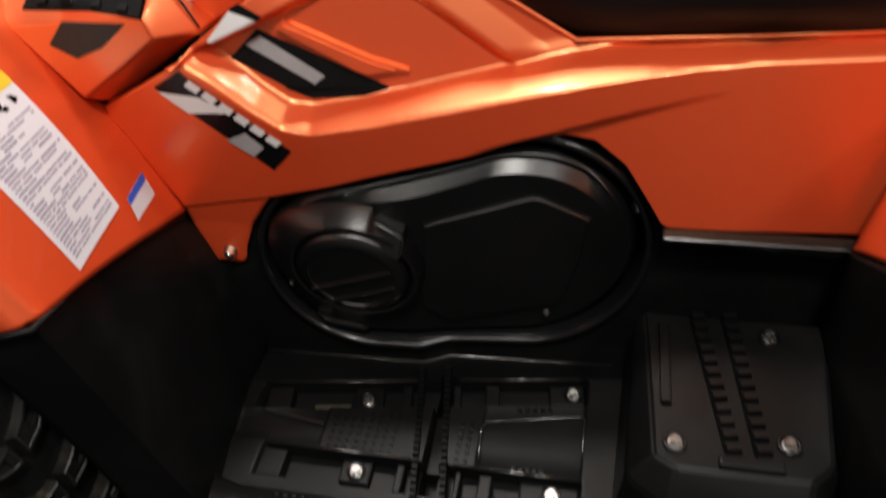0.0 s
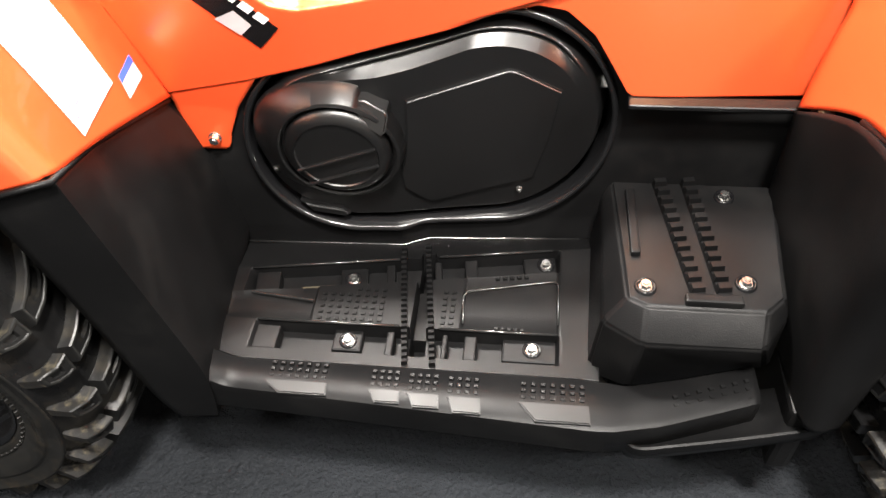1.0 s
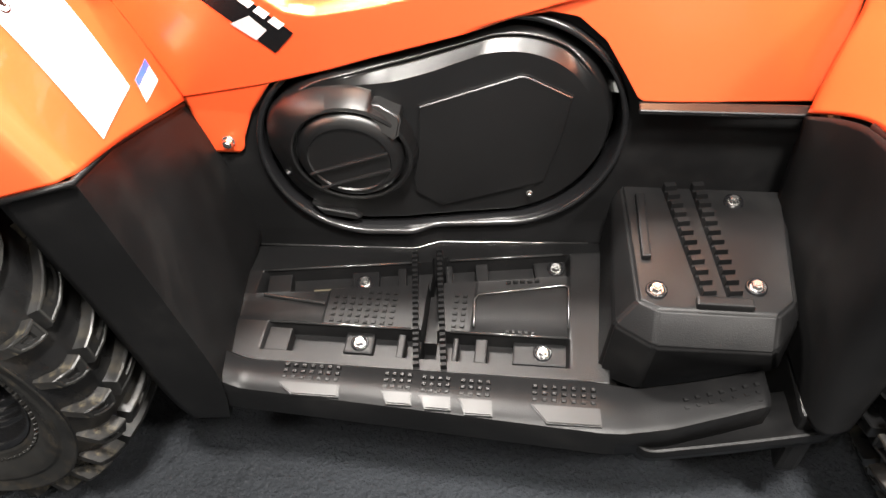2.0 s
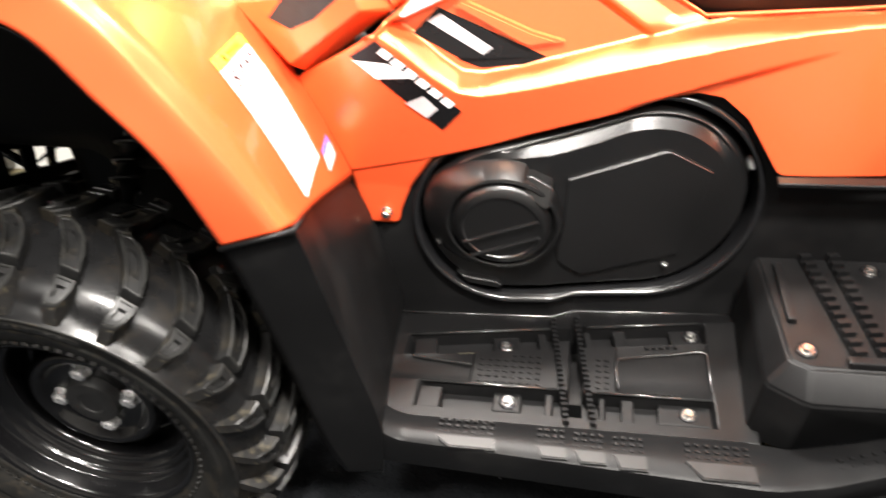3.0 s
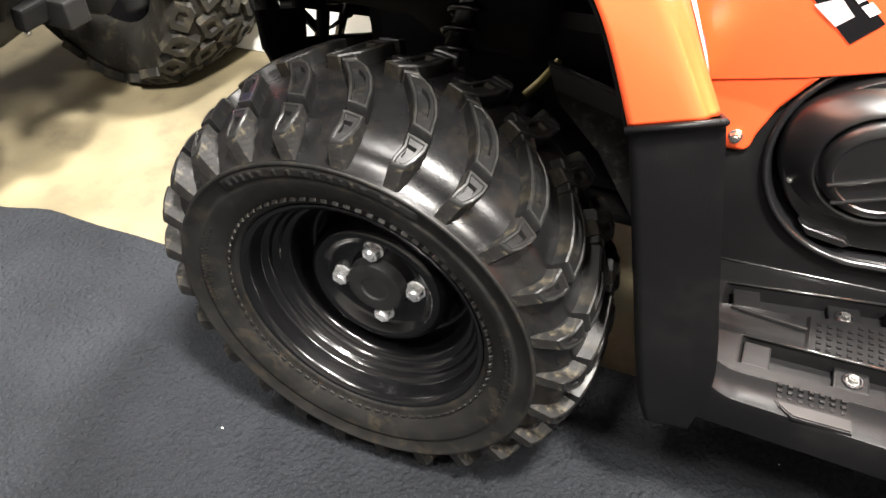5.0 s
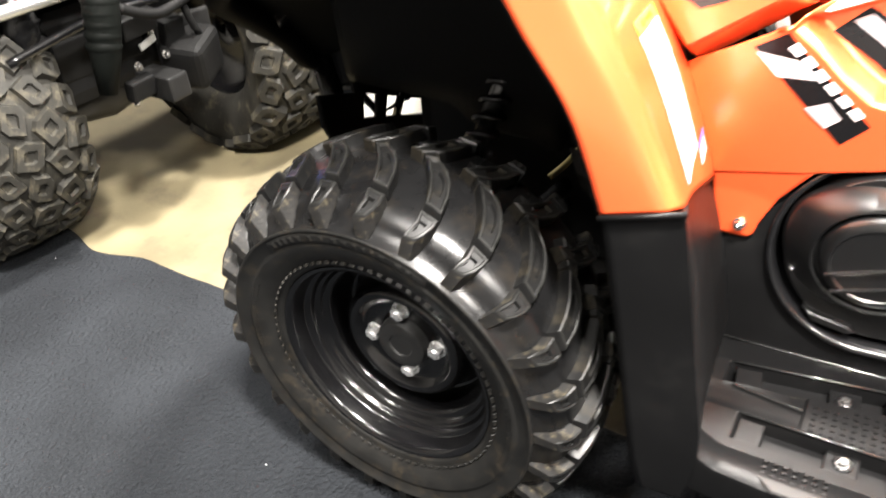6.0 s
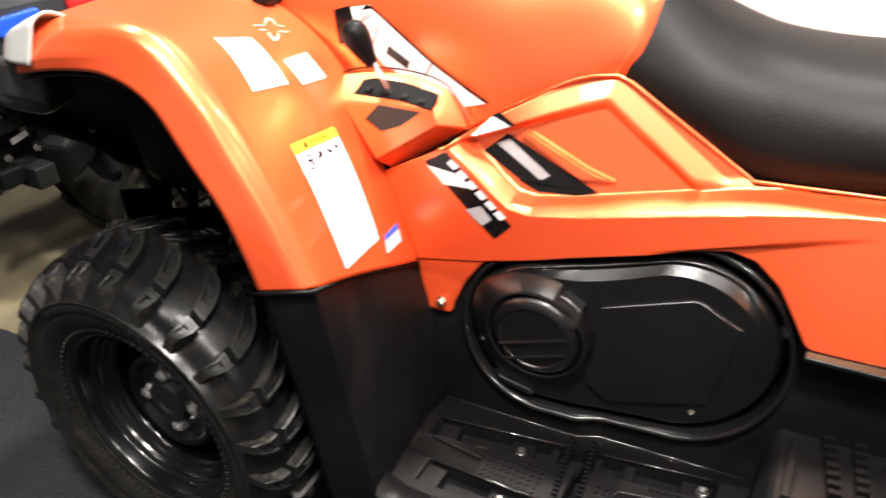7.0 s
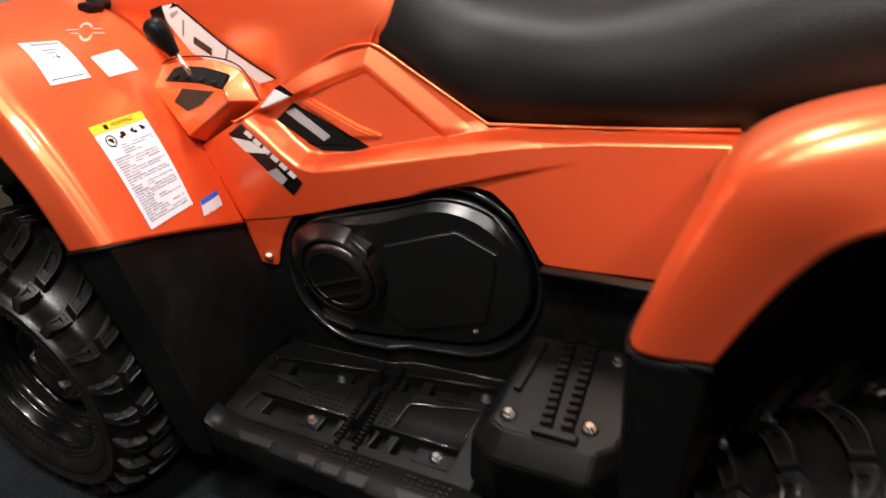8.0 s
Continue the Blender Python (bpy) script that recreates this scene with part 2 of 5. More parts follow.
def inside(poly, x, z):
    """Distance into a convex polygon (negative outside it); corners run clockwise as seen from the camera's side."""
    best = 1e9
    for (x0, z0), (x1, z1) in zip(poly, poly[1:] + poly[:1]):
        length = math.hypot(x1 - x0, z1 - z0)
        best = min(best, ((x - x0) * (z1 - z0) - (z - z0) * (x1 - x0)) / length)
    return best


# ---- the hall ----
def slab(name, x0, x1, y0, y1, z0, z1, material, label, category, cuts=0):
    bm = bmesh.new()
    bmesh.ops.create_cube(bm, size=1.0)
    bmesh.ops.transform(bm, matrix=Matrix.Translation(((x0 + x1) / 2, (y0 + y1) / 2, (z0 + z1) / 2)) @ Matrix.Diagonal((x1 - x0, y1 - y0, z1 - z0, 1)), verts=bm.verts)
    return tagged(part(name, bm, material), label, category, kind="structure")


slab("floor", -6, 6, -5, 6, -0.25, -0.012, CONCRETE, "worn yellowish concrete hall floor with stains", "floor")
slab("wall_north", -6, 6, 5.9, 6.0, -0.2, 3.8, HALL, "plain grey wall that closes the hall", "wall")
slab("wall_south", -6, 6, -5.0, -4.9, -0.2, 3.8, HALL, "plain grey wall that closes the hall", "wall")
slab("wall_west", -6.1, -6, -5, 6, -0.2, 3.8, HALL, "plain grey wall that closes the hall", "wall")
slab("wall_east", 6, 6.1, -5, 6, -0.2, 3.8, HALL, "plain grey wall that closes the hall", "wall")
slab("ceiling", -6.1, 6.1, -5, 6, 3.8, 3.9, CEILING, "dark ceiling of the exhibition hall", "ceiling")


def carpet_edge(x):
    return 0.045 + 0.012 * math.sin(2.1 * x + 0.5) + 0.006 * noise.noise((x * 7, 0, 0)) - 0.03 * step(-1.62, -1.78, x) * step(-1.95, -1.8, x)


def carpet_at(u, v):
    x = -4.2 + 7.4 * u
    edge = carpet_edge(x)
    y = edge - (1 - v) ** 1.6 * 4.0
    rise = 0.004 * noise.noise((x * 2.5, y * 2.5, 0)) + 0.0022 * noise.noise((x * 9, y * 9, 3))
    return (x, y, -0.003 + rise - 0.006 * step(0.985, 1.0, v))


carpet = tagged(part("carpet", mesh_of("carpet", *grid(carpet_at, 220, 90)), CARPET, thick=0.008), "charcoal grey exhibition carpet with a loosely cut edge", "carpet", kind="structure")
for bx0, bx1, by, high in ((-2.3, -1.09, 0.865, 0.85), (-1.05, 2.2, 1.16, 1.2)):
    tagged(part("display_board", block((bx1 - bx0, 0.04, high), ((bx0 + bx1) / 2, by, high / 2 - 0.012), bevel=0.004), WALL), "plain white display board standing on the concrete", "board", "white display boards")

# ---- the orange quad bike ----
MID = 0.36          # its middle plane
atv = thing("quad_bike", (0, MID, 0), "orange and black quad bike with knobbly tyres, parked on charcoal carpet", "quad bike")


# front mudguard: stations from the lower rear lip up over the wheel; across from the arch edge to the body
STATIONS = [
    [(-.402, -.224, .636), (-.322, -.208, .652), (-.343, -.105, .607), (-.349, 0, .561), (-.356, .09, .521)],
    [(-.437, -.223, .735), (-.372, -.200, .738), (-.381, -.100, .710), (-.394, 0, .690), (-.402, .10, .650)],
    [(-.485, -.222, .808), (-.415, -.200, .810), (-.420, -.100, .790), (-.440, .02, .765), (-.458, .125, .742)],
    [(-.532, -.220, .872), (-.465, -.198, .892), (-.475, -.090, .860), (-.487, .03, .838), (-.520, .178, .800)],
    [(-.600, -.218, .897), (-.545, -.195, .962), (-.540, -.080, .916), (-.545, .03, .895), (-.590, .182, .858)],
    [(-.690, -.216, .893), (-.660, -.190, .958), (-.660, -.070, .940), (-.660, .05, .930), (-.680, .185, .905)],
    [(-.795, -.208, .874), (-.785, -.182, .936), (-.785, -.060, .945), (-.785, .05, .940), (-.795, .185, .930)],
]
FENDER_ROWS = list(zip(*[spline([s[k] for s in STATIONS], 96) for k in range(5)]))


def fender_at(u, v):
    row = FENDER_ROWS[round(u * 96)]
    t = v * 4
    k = min(int(t), 3)
    t -= k
    if k == 0:
        p, front = row[0].lerp(row[1], t), step(.60, .84, u)
        flange = row[0].y - .0015 * min(t * 3, 1) + (row[1].y - row[0].y + .0015) * max(t * 1.5 - .5, 0)
        return Vector((p.x, p.y + (flange - p.y) * front, p.z))
    a, b, c, d = row[max(k - 1, 1)], row[k], row[k + 1], row[min(k + 2, 4)]
    q = 0.5 * (2 * b + (c - a) * t + (2 * a - 5 * b + 4 * c - d) * t * t + (3 * b - a - 3 * c + d) * t ** 3)
    return q


def fender_point(u, v):
    """The mudguard's skin, its shoulder rounded."""
    p = fender_at(u, v)
    if 0.16 < v < 0.36:
        w = 1 - abs(v - 0.25) / 0.11
        p = p.lerp((fender_at(u, max(v - 0.09, 0)) + fender_at(u, min(v + 0.09, 1))) / 2, 0.75 * max(w, 0))
    return p


FENDER_V, FENDER_F = grid(fender_point, 96, 48)
smooth_net = np.array([tuple(v) for v in FENDER_V]).reshape(97, 49, 3)
for _ in range(90):
    smooth_net[1:-1, 14:] = .5 * smooth_net[1:-1, 14:] + .25 * (smooth_net[:-2, 14:] + smooth_net[2:, 14:])
    smooth_net[:, 17:-1] = .6 * smooth_net[:, 17:-1] + .2 * (smooth_net[:, 16:-2] + smooth_net[:, 18:])
FENDER_V = [Vector(v) for v in smooth_net.reshape(-1, 3)]
part("front_mudguard", mesh_of("front_mudguard", FENDER_V, FENDER_F), ORANGE, atv, "glossy metallic orange front mudguard", thick=0.004)


class Skin:
    """A sheet on which films can be laid."""

    def __init__(self, verts, faces, out):
        self.p = np.array([tuple(v) for v in verts])
        self.n = np.zeros_like(self.p)
        for quad in faces:
            c = [self.p[k] for k in quad]
            nrm = np.cross(c[2] - c[0], c[3] - c[1])
            for k in quad:
                self.n[k] += nrm
        self.n /= np.linalg.norm(self.n, axis=1)[:, None] + 1e-12
        if (self.n @ np.array(out)).mean() < 0:
            self.n = -self.n

    def near(self, p, lift):
        """The place on the sheet nearest to p, lifted off it."""
        p = np.array(p)
        d = ((self.p - p) ** 2).sum(1)
        k = np.argsort(d)[:5]
        w = 1 / (d[k] + 1e-6)
        n = (self.n[k] * w[:, None]).sum(0)
        n /= np.linalg.norm(n)
        off = (((p - self.p[k]) @ n) * w).sum() / w.sum()
        return Vector(p - n * off + n * lift)

    def film(self, corners, lift, box=(0, 1, 0, 1), na=8, nb=8):
        """A film over the part a0, a1, b0, b1 of the quad tl, tr, br, bl."""
        tl, tr, br, bl = [Vector(c) for c in corners]
        a0, a1, b0, b1 = box

        def at(a, b):
            a, b = a0 + (a1 - a0) * a, b0 + (b1 - b0) * b
            return self.near(tl.lerp(tr, a).lerp(bl.lerp(br, a), b), lift)
        return mesh_of("film", *grid(at, na, nb))


fender_skin = Skin(FENDER_V, FENDER_F, (.3, -.2, 1))


# side panel: its skin as y over (x, z)
RIDGE = [(-.30, .735), (-.262, .706), (-.225, .672), (-.195, .650), (-.165, .645), (-.10, .652), (0.0, .668), (.10, .684), (.20, .697), (.32, .707), (.55, .715)]
FIELD = [(-.50, .663), (-.112, .789), (-.085, .797), (.060, .690), (.03, .58), (-.45, .55)]
TOP = [(-.412, .668), (-.402, .676), (-.36, .697), (-.305, .726), (-.27, .750), (-.235, .772), (-.168, .806), (-.138, .820), (-.110, .827), (-.075, .829), (-.06, .822), (.124, .703), (.30, .712), (.56, .722)]
LOW = [(-.412, .664), (-.400, .645), (-.358, .524), (-.25, .545), (-.10, .585), (.06, .622), (.115, .630), (.15, .622), (.185, .592), (.213, .548), (.230, .520), (.238, .515), (.50, .515), (.56, .53)]


def panel_low(x, z):
    k = .02 + .20 * min(max((x + .17) / .43, 0), 1)
    y = .092 + max(0, x + .15) * .058 + max(0, z - .5) * k
    line = .634 + (x - .10) * .235
    return y + .010 * step(line + .004, line - .004, z) * step(.30, .12, x) * step(.0, .09, x)


def panel_up(x, z):
    return .1495 + .168 * (x + .081) + .324 * (z - .663)


def panel_y(x, z):
    r = lerp(RIDGE, x)
    low, up = panel_low(x, z), panel_up(x, z)
    edge = panel_low(x, r)
    shelf = min(max((z - r) / .012, 0.0), 1.0)
    y = low if z < r else edge + (max(up, edge) - edge) * shelf
    d = inside(FIELD, x, z)
    band = step(-.27, -.15, x) * step(r + .012, r + .03, z)
    y += shelf * (.005 * step(0, .010, d) + band * (min(.40 * max(-d, 0), .012) - .006) * step(.008, -.006, d))
    line = .728 + (x + .30) * .325
    y -= .022 * step(-.112, -.27, x) * step(line - .0025, line + .0035, z)
    return y


def panel_point(u, v):
    x = -.410 + .93 * u
    z0, z1 = lerp(LOW, x), lerp(TOP, x)
    z = z0 + (max(z1, z0 + .01) - z0) * v
    return (x, panel_y(x, z), z)


part("side_panel", mesh_of("side_panel", *grid(panel_point, 250, 90, flip=True)), ORANGE, atv, "metallic orange side panel with a raised ridge", thick=0.004)


def tab_at(u, v):
    z = .436 + .112 * v
    x0 = lerp([(.408, -.338), (.43, -.345), (.53, -.362), (.55, -.362)], z)
    x1 = lerp([(.436, -.302), (.442, -.294), (.46, -.290), (.50, -.272), (.55, -.235)], z)
    x = x0 + (x1 - x0) * u
    return (x, min(.094, well_y(x, z) - .006), z)


def bolt(at, r, parent, turn=(0, 0, 0), collar=True, material=None):
    """A flanged hexagon bolt head, pointing up before its turn, in a dark rubber collar."""
    bm = bmesh.new()
    bmesh.ops.create_cone(bm, cap_ends=True, segments=20, radius1=r * 1.18, radius2=r * 1.1, depth=r * .25, matrix=Matrix.Translation((0, 0, r * .15)))
    bmesh.ops.create_cone(bm, cap_ends=True, segments=6, radius1=r, radius2=r * .88, depth=r * .95, matrix=Matrix.Translation((0, 0, r * .7)))
    bmesh.ops.create_cone(bm, cap_ends=True, segments=14, radius1=r * .62, radius2=r * .45, depth=r * .22, matrix=Matrix.Translation((0, 0, r * 1.25)))
    ob = part("bolt", bm, material or CHROME, parent, m=pose(*at, *turn), label="bright zinc-plated bolt")
    if collar and parent.type == "MESH" and parent.parent is atv:
        me = mesh_of("collar", *lathe([(r * 1.25, -.002), (r * 1.3, .0035), (r * 1.75, .004), (r * 1.9, -.002)], 24))
        me.transform(pose(0, 0, 0, 90, 0, 0))
        part("collar", me, INK, parent, m=pose(*at, *turn))
    return ob


bolt((-.313, .088, .455), .0080, atv, (90, 0, 0))

# tank cover and seat
TANK = [
    [(-.82, .186, .89), (-.82, .22, .95), (-.82, .28, .98), (-.82, MID, .99)],
    [(-.62, .180, .80), (-.62, .20, .90), (-.62, .27, .95), (-.62, MID, .97)],
    [(-.45, .168, .72), (-.45, .190, .88), (-.45, .26, .99), (-.45, MID, 1.02)],
    [(-.28, .170, .735), (-.27, .188, .87), (-.26, .255, .985), (-.26, MID, 1.02)],
    [(-.168, .192, .770), (-.15, .204, .86), (-.13, .258, .965), (-.12, MID, 1.00)],
    [(-.085, .217, .815), (-.068, .224, .868), (-.055, .270, .928), (-.050, MID, .958)],
    [(-.05, .240, .790), (-.03, .250, .830), (-.015, .290, .865), (-.01, MID, .875)],
]


def loft(rows, nu, nv):
    lines = [spline(r, nv) for r in rows]
    cols = [spline([l[j] for l in lines], nu) for j in range(nv + 1)]
    return mesh_of("skin", *grid(lambda u, v: cols[round(v * nv)][round(u * nu)], nu, nv, flip=True))


def mirrored(rows):
    return [r + [(x, 2 * MID - y, z) for x, y, z in r[-2::-1]] for r in rows]


part("tank_cover", loft(mirrored(TANK), 40, 36), ORANGE, atv, "glossy orange tank cover", thick=0.004)
SEAT = [
    [(-.078, .222, .822), (-.066, .226, .85), (-.050, .262, .905), (-.046, .30, .930), (-.045, MID, .938)],
    [(.03, .212, .755), (.03, .202, .80), (.04, .232, .852), (.05, .285, .881), (.05, MID, .888)],
    [(.124, .215, .700), (.125, .196, .76), (.13, .222, .822), (.13, .275, .857), (.13, MID, .867)],
    [(.26, .215, .704), (.26, .188, .76), (.26, .210, .815), (.26, .265, .850), (.26, MID, .861)],
    [(.42, .215, .708), (.42, .190, .77), (.42, .215, .832), (.42, .272, .874), (.42, MID, .892)],
    [(.60, .215, .735), (.60, .200, .81), (.60, .225, .880), (.60, .285, .928), (.60, MID, .945)],
    [(.90, .225, .77), (.90, .215, .86), (.90, .24, .93), (.90, .30, .96), (.90, MID, .965)],
]
part("seat", loft(mirrored(SEAT), 60, 48), VINYL, atv, "black grained vinyl seat", thick=0.003)

# footwell: inner wall, floor, sill
FOOT_LINE = [(-.31, .074), (-.068, .081), (-.033, .097), (.2, .108), (.46, .110)]
WALL_LINE = [(-.31, .077), (-.068, .084), (-.033, .101), (.23, .122), (.46, .122)]


def well_y(x, z):
    """The inner wall of the footwell, leaning back above a short upright foot."""
    foot, wall = lerp(FOOT_LINE, x), lerp(WALL_LINE, x)
    return foot + (wall + .12 * (max(z, .298) - .31) - foot) * min(max((z - .262) / .036, 0), 1)


part("lower_tab", mesh_of("lower_tab", *grid(tab_at, 16, 24, flip=True)), ORANGE, atv, "orange corner tab of the side panel", thick=.004)
CIRCLES = ((-.130, .442, .141), (.062, .463, .160))


def capsule(a, grow=0.0):
    """The belt cover's outline, two circles joined, at the angle a about their middle."""
    cx, cz = -.03, .455
    dx, dz = math.cos(a), math.sin(a)
    lo, hi = 0.0, 0.5
    (x0, z0, r0), (x1, z1, r1) = CIRCLES
    length = math.hypot(x1 - x0, z1 - z0)
    for _ in range(30):
        t = (lo + hi) / 2
        px, pz = cx + dx * t, cz + dz * t
        s = min(max(((px - x0) * (x1 - x0) + (pz - z0) * (z1 - z0)) / length ** 2, 0), 1)
        d = math.hypot(px - x0 - s * (x1 - x0), pz - z0 - s * (z1 - z0)) - (r0 + s * (r1 - r0)) - grow
        lo, hi = (t, hi) if d < 0 else (lo, t)
    return cx + dx * lo, cz + dz * lo


def lip_at(u, v):
    """The raised lip round the belt cover, from its crest out to the wall and in to the recess."""
    a = 2 * math.pi * u
    grow, out = ((-.008, .06), (-.007, .02), (-.0055, -.002), (-.003, -.0055), (.001, -.0055), (.004, -.002), (.0055, .012))[round(v * 6)]
    x, z = capsule(a, grow)
    z = max(z, .2995)
    return (x, well_y(x, max(z, .299)) + out - .004, z)


part("cover_lip", mesh_of("cover_lip", *grid(lip_at, 120, 6, closed_u=True)), GLOSS, atv, "black plastic lip round the belt cover").data.set_sharp_from_angle(angle=radians(60))


def well_wall(u, v):
    x = -.36 + .82 * u
    foot = .250
    top = max(lerp(LOW, x) + .012, .30) if x < .238 else .507
    z = foot + (top - foot) * v
    y = well_y(x, z)
    (x0, z0, r0), (x1, z1, r1) = CIRCLES
    s = min(max(((x - x0) * (x1 - x0) + (z - z0) * (z1 - z0)) / ((x1 - x0) ** 2 + (z1 - z0) ** 2), 0), 1)
    hole = math.hypot(x - x0 - s * (x1 - x0), z - z0 - s * (z1 - z0)) - r0 - s * (r1 - r0)
    return (x, y + .07 * step(-.002, -.010, hole), z)


part("footwell_wall", mesh_of("footwell_wall", *grid(well_wall, 160, 60, flip=True)), PLASTIC, atv, "black grained plastic inner wall of the footwell", thick=0.003)
slope = block((.226, .017, .008), (.345, .116, .5085), (14, 0, 0), bevel=.0025)
part("wall_edge", slope, GLOSS, atv)

# belt cover
def cover_face(x, z):
    return .104 + (.17 * x if x > -.08 else -.0136 + .03 * (x + .08)) + .02 * (z - .45)


def cover_y(x, z, rim):
    """The cover's skin: a rounded edge, and along its top a shelf that starts as a wedge, with a groove behind it."""
    top = min(max((x + .152) / .07, 0), 1) * step(.175, .135, x) * step(.47, .50, z)
    shelf = min(max((.030 - rim) / .012, 0), 1)
    groove = step(.017, .016, rim) * step(.013, .014, rim)
    edge = min(max((.012 - rim) / .012, 0), 1)
    return cover_face(x, z) + top * (.014 * shelf + .004 * groove) + .040 * edge ** 1.7


def cover_at(u, v):
    a = 2 * math.pi * u
    x1, z1 = capsule(a, -.011)
    length = math.hypot(x1 + .03, z1 - .455)
    rim = v / .625 * .050 if v < .625 else .050 + (length - .050) * (v - .625) / .375
    t = 1 - rim / length
    x, z = -.03 + (x1 + .03) * t, .455 + (z1 - .455) * t
    return (x, cover_y(x, z, rim), z)


cover = part("belt_cover", mesh_of("belt_cover", *grid(cover_at, 220, 80, closed_u=True)), SATIN, atv, "satin black belt drive cover")
cover.data.set_sharp_from_angle(angle=radians(38))


def cover_plate(outline, lift, bevel, name, label="", depth=.012, tilt=.0):
    bm = prism(outline, depth, bevel, 3)
    for v in bm.verts:
        v.co.y += cover_face(v.co.x, v.co.z) - lift + tilt * (v.co.z - .50)
    return part(name, bm, SATIN, cover, label, sharp=35)


cover_plate([(-.047, .518), (.082, .553), (.092, .551), (.151, .514), (.139, .444), (.119, .373), (-.025, .342), (-.060, .372), (-.062, .400), (-.053, .440)], .005, .0025, "access_panel")
cover_plate([(-.212, .352), (-.196, .331), (-.150, .322), (-.142, .327), (-.150, .336), (-.196, .345)], .010, .003, "lower_ledge")
BOSS = pose(-.139, .068, .454, 3, 0, 2)
boss_v, boss_f = lathe([(.119, .036), (.117, .026), (.113, .020), (.083, -.002), (.079, -.0035), (.0765, -.002), (.075, .006), (.060, .008)], 180)
for k, (x, y, z) in enumerate(boss_v):
    r, a = math.hypot(x, z), math.degrees(math.atan2(z, x)) % 360
    slim = max(step(68, 63, a), step(215, 290, a))
    if r > .084:
        r1 = .084 + (r - .084) * (.0955 + .0235 * step(92, 165, a) - .084) / .035
        r1 -= (r1 - .085) * .86 * slim
        boss_v[k] = (x * r1 / r, y, z * r1 / r)
boss = part("pulley_boss", mesh_of("pulley_boss", boss_v, boss_f), SATIN, cover, m=BOSS)
boss.data.set_sharp_from_angle(angle=radians(40))
cap = part("round_cap", mesh_of("round_cap", *lathe([(.0725, .008), (.0715, -.001), (.069, -.005), (.062, -.0095), (.056, -.0105), (.0545, -.0085), (.0001, -.0085)], 72)), SATIN, cover, m=BOSS)
cap.data.set_sharp_from_angle(angle=radians(50))
for wide, dx, dz in ((.118, -.002, -.006), (.108, .004, -.034)):
    part("grip_rib", block((wide, .007, .0045), (dx, -.0095, dz), (0, -20, 0), bevel=.0018), SATIN, cover, m=BOSS)
cover_plate([(-.104, .534), (-.094, .534), (-.068, .519), (-.066, .512), (-.070, .494), (-.076, .490), (-.107, .506)], .031, .003, "boss_tab", depth=.036, tilt=.42)
bolt((-.236, .084, .408), .0038, cover, (90, 0, 0), collar=False)
bolt((.099, .116, .354), .0042, cover, (90, 0, 0), collar=False)

# floor with its two channels, warped so that channel edges run along the grid
def floor_lines(x):
    inner = well_y(x, .262) + .004
    a0 = .0415 + .139 * x
    return [inner, a0, a0 - .003, a0 - .039, a0 - .042, -.086, -.089, -.130, -.133, -.152]


def floor_at(u, v):
    x = -.318 + .53 * u
    lines = floor_lines(x)
    t = v * 9
    k = min(int(t), 8)
    t -= k
    y = lines[k] + (lines[k + 1] - lines[k]) * t
    z = .284 if k else .284 - .023 * (1 - t)
    chan = (k == 2) or (k == 6)
    wall = (k in (1, 3, 5, 7))
    span = (step(-.281, -.268, x) if k < 5 else step(-.249, -.236, x)) * step(.163, .153, x)
    if chan:
        z -= .024 * span
    if wall:
        z -= .024 * span * ((t if k in (1, 5) else 1 - t))
    if k == 4:
        z -= .005 * step(.030, .034, x) * step(.162, .158, x) * step(.10, .16, t) * step(.92, .86, t)
        z -= .004 * step(-.300, -.290, x) * step(-.172, -.176, x) * step(.02, .10, t + .10 * (x + .27) / .09)
    if -.034 < x < -.016 and 1 <= k <= 7:
        z -= .03
    return (x, y, z)


floor_part = part("footboard", mesh_of("footboard", *grid(floor_at, 265, 54)), PLASTIC, atv, "black plastic footboard with ribs and slots", thick=.003)
floor_part.data.set_sharp_from_angle(angle=radians(40))


def tooth_bar(x0, y0, z0, x1, y1, z1, n, parent, high=.012, wide=.009):
    """A grip bar with saw teeth along its top, one body."""
    a, b = Vector((x0, y0, z0)), Vector((x1, y1, z1))
    side = (b - a).normalized().cross(Vector((0, 0, 1))).normalized() * wide / 2
    line = [(0, 0)] + [q for i in range(n) for q in (((i + .02) / n, high * .96), ((i + .55) / n, high), ((i + .62) / n, high * .4), ((i + .98) / n, high * .4))] + [(1, 0)]
    verts = []
    for f, h in line:
        p = a.lerp(b, f)
        verts += [p + side, p - side, p + side * .82 + Vector((0, 0, h)), p - side * .82 + Vector((0, 0, h))]
    faces = []
    for i in range(len(line) - 1):
        k, m = 4 * i, 4 * i + 4
        faces += [(k + 2, k + 3, m + 3, m + 2), (k, k + 2, m + 2, m), (k + 3, k + 1, m + 1, m + 3)]
    return part("grip_bar", mesh_of("grip_bar", verts, faces, smooth=False), PLASTIC, parent)


tooth_bar(-.063, .052, .280, -.034, -.150, .280, 22, floor_part)
tooth_bar(-.028, .058, .280, .002, -.150, .280, 22, floor_part)
for bx, by, px, py, wx, wy in ((-.130, .0, -.130, .005, .040, .034), (.142, .045, .134, .044, .046, .032), (-.118, -.105, -.119, -.104, .040, .034), (.127, -.103, .124, -.104, .072, .036)):
    pad = block((wx, wy, .018), (px, py, .262), (0, 0, 8 if by > -.05 else 0), bevel=.003)
    part("bolt_pad", pad, PLASTIC, floor_part)
    bolt((bx, by, .270), .0068, floor_part)

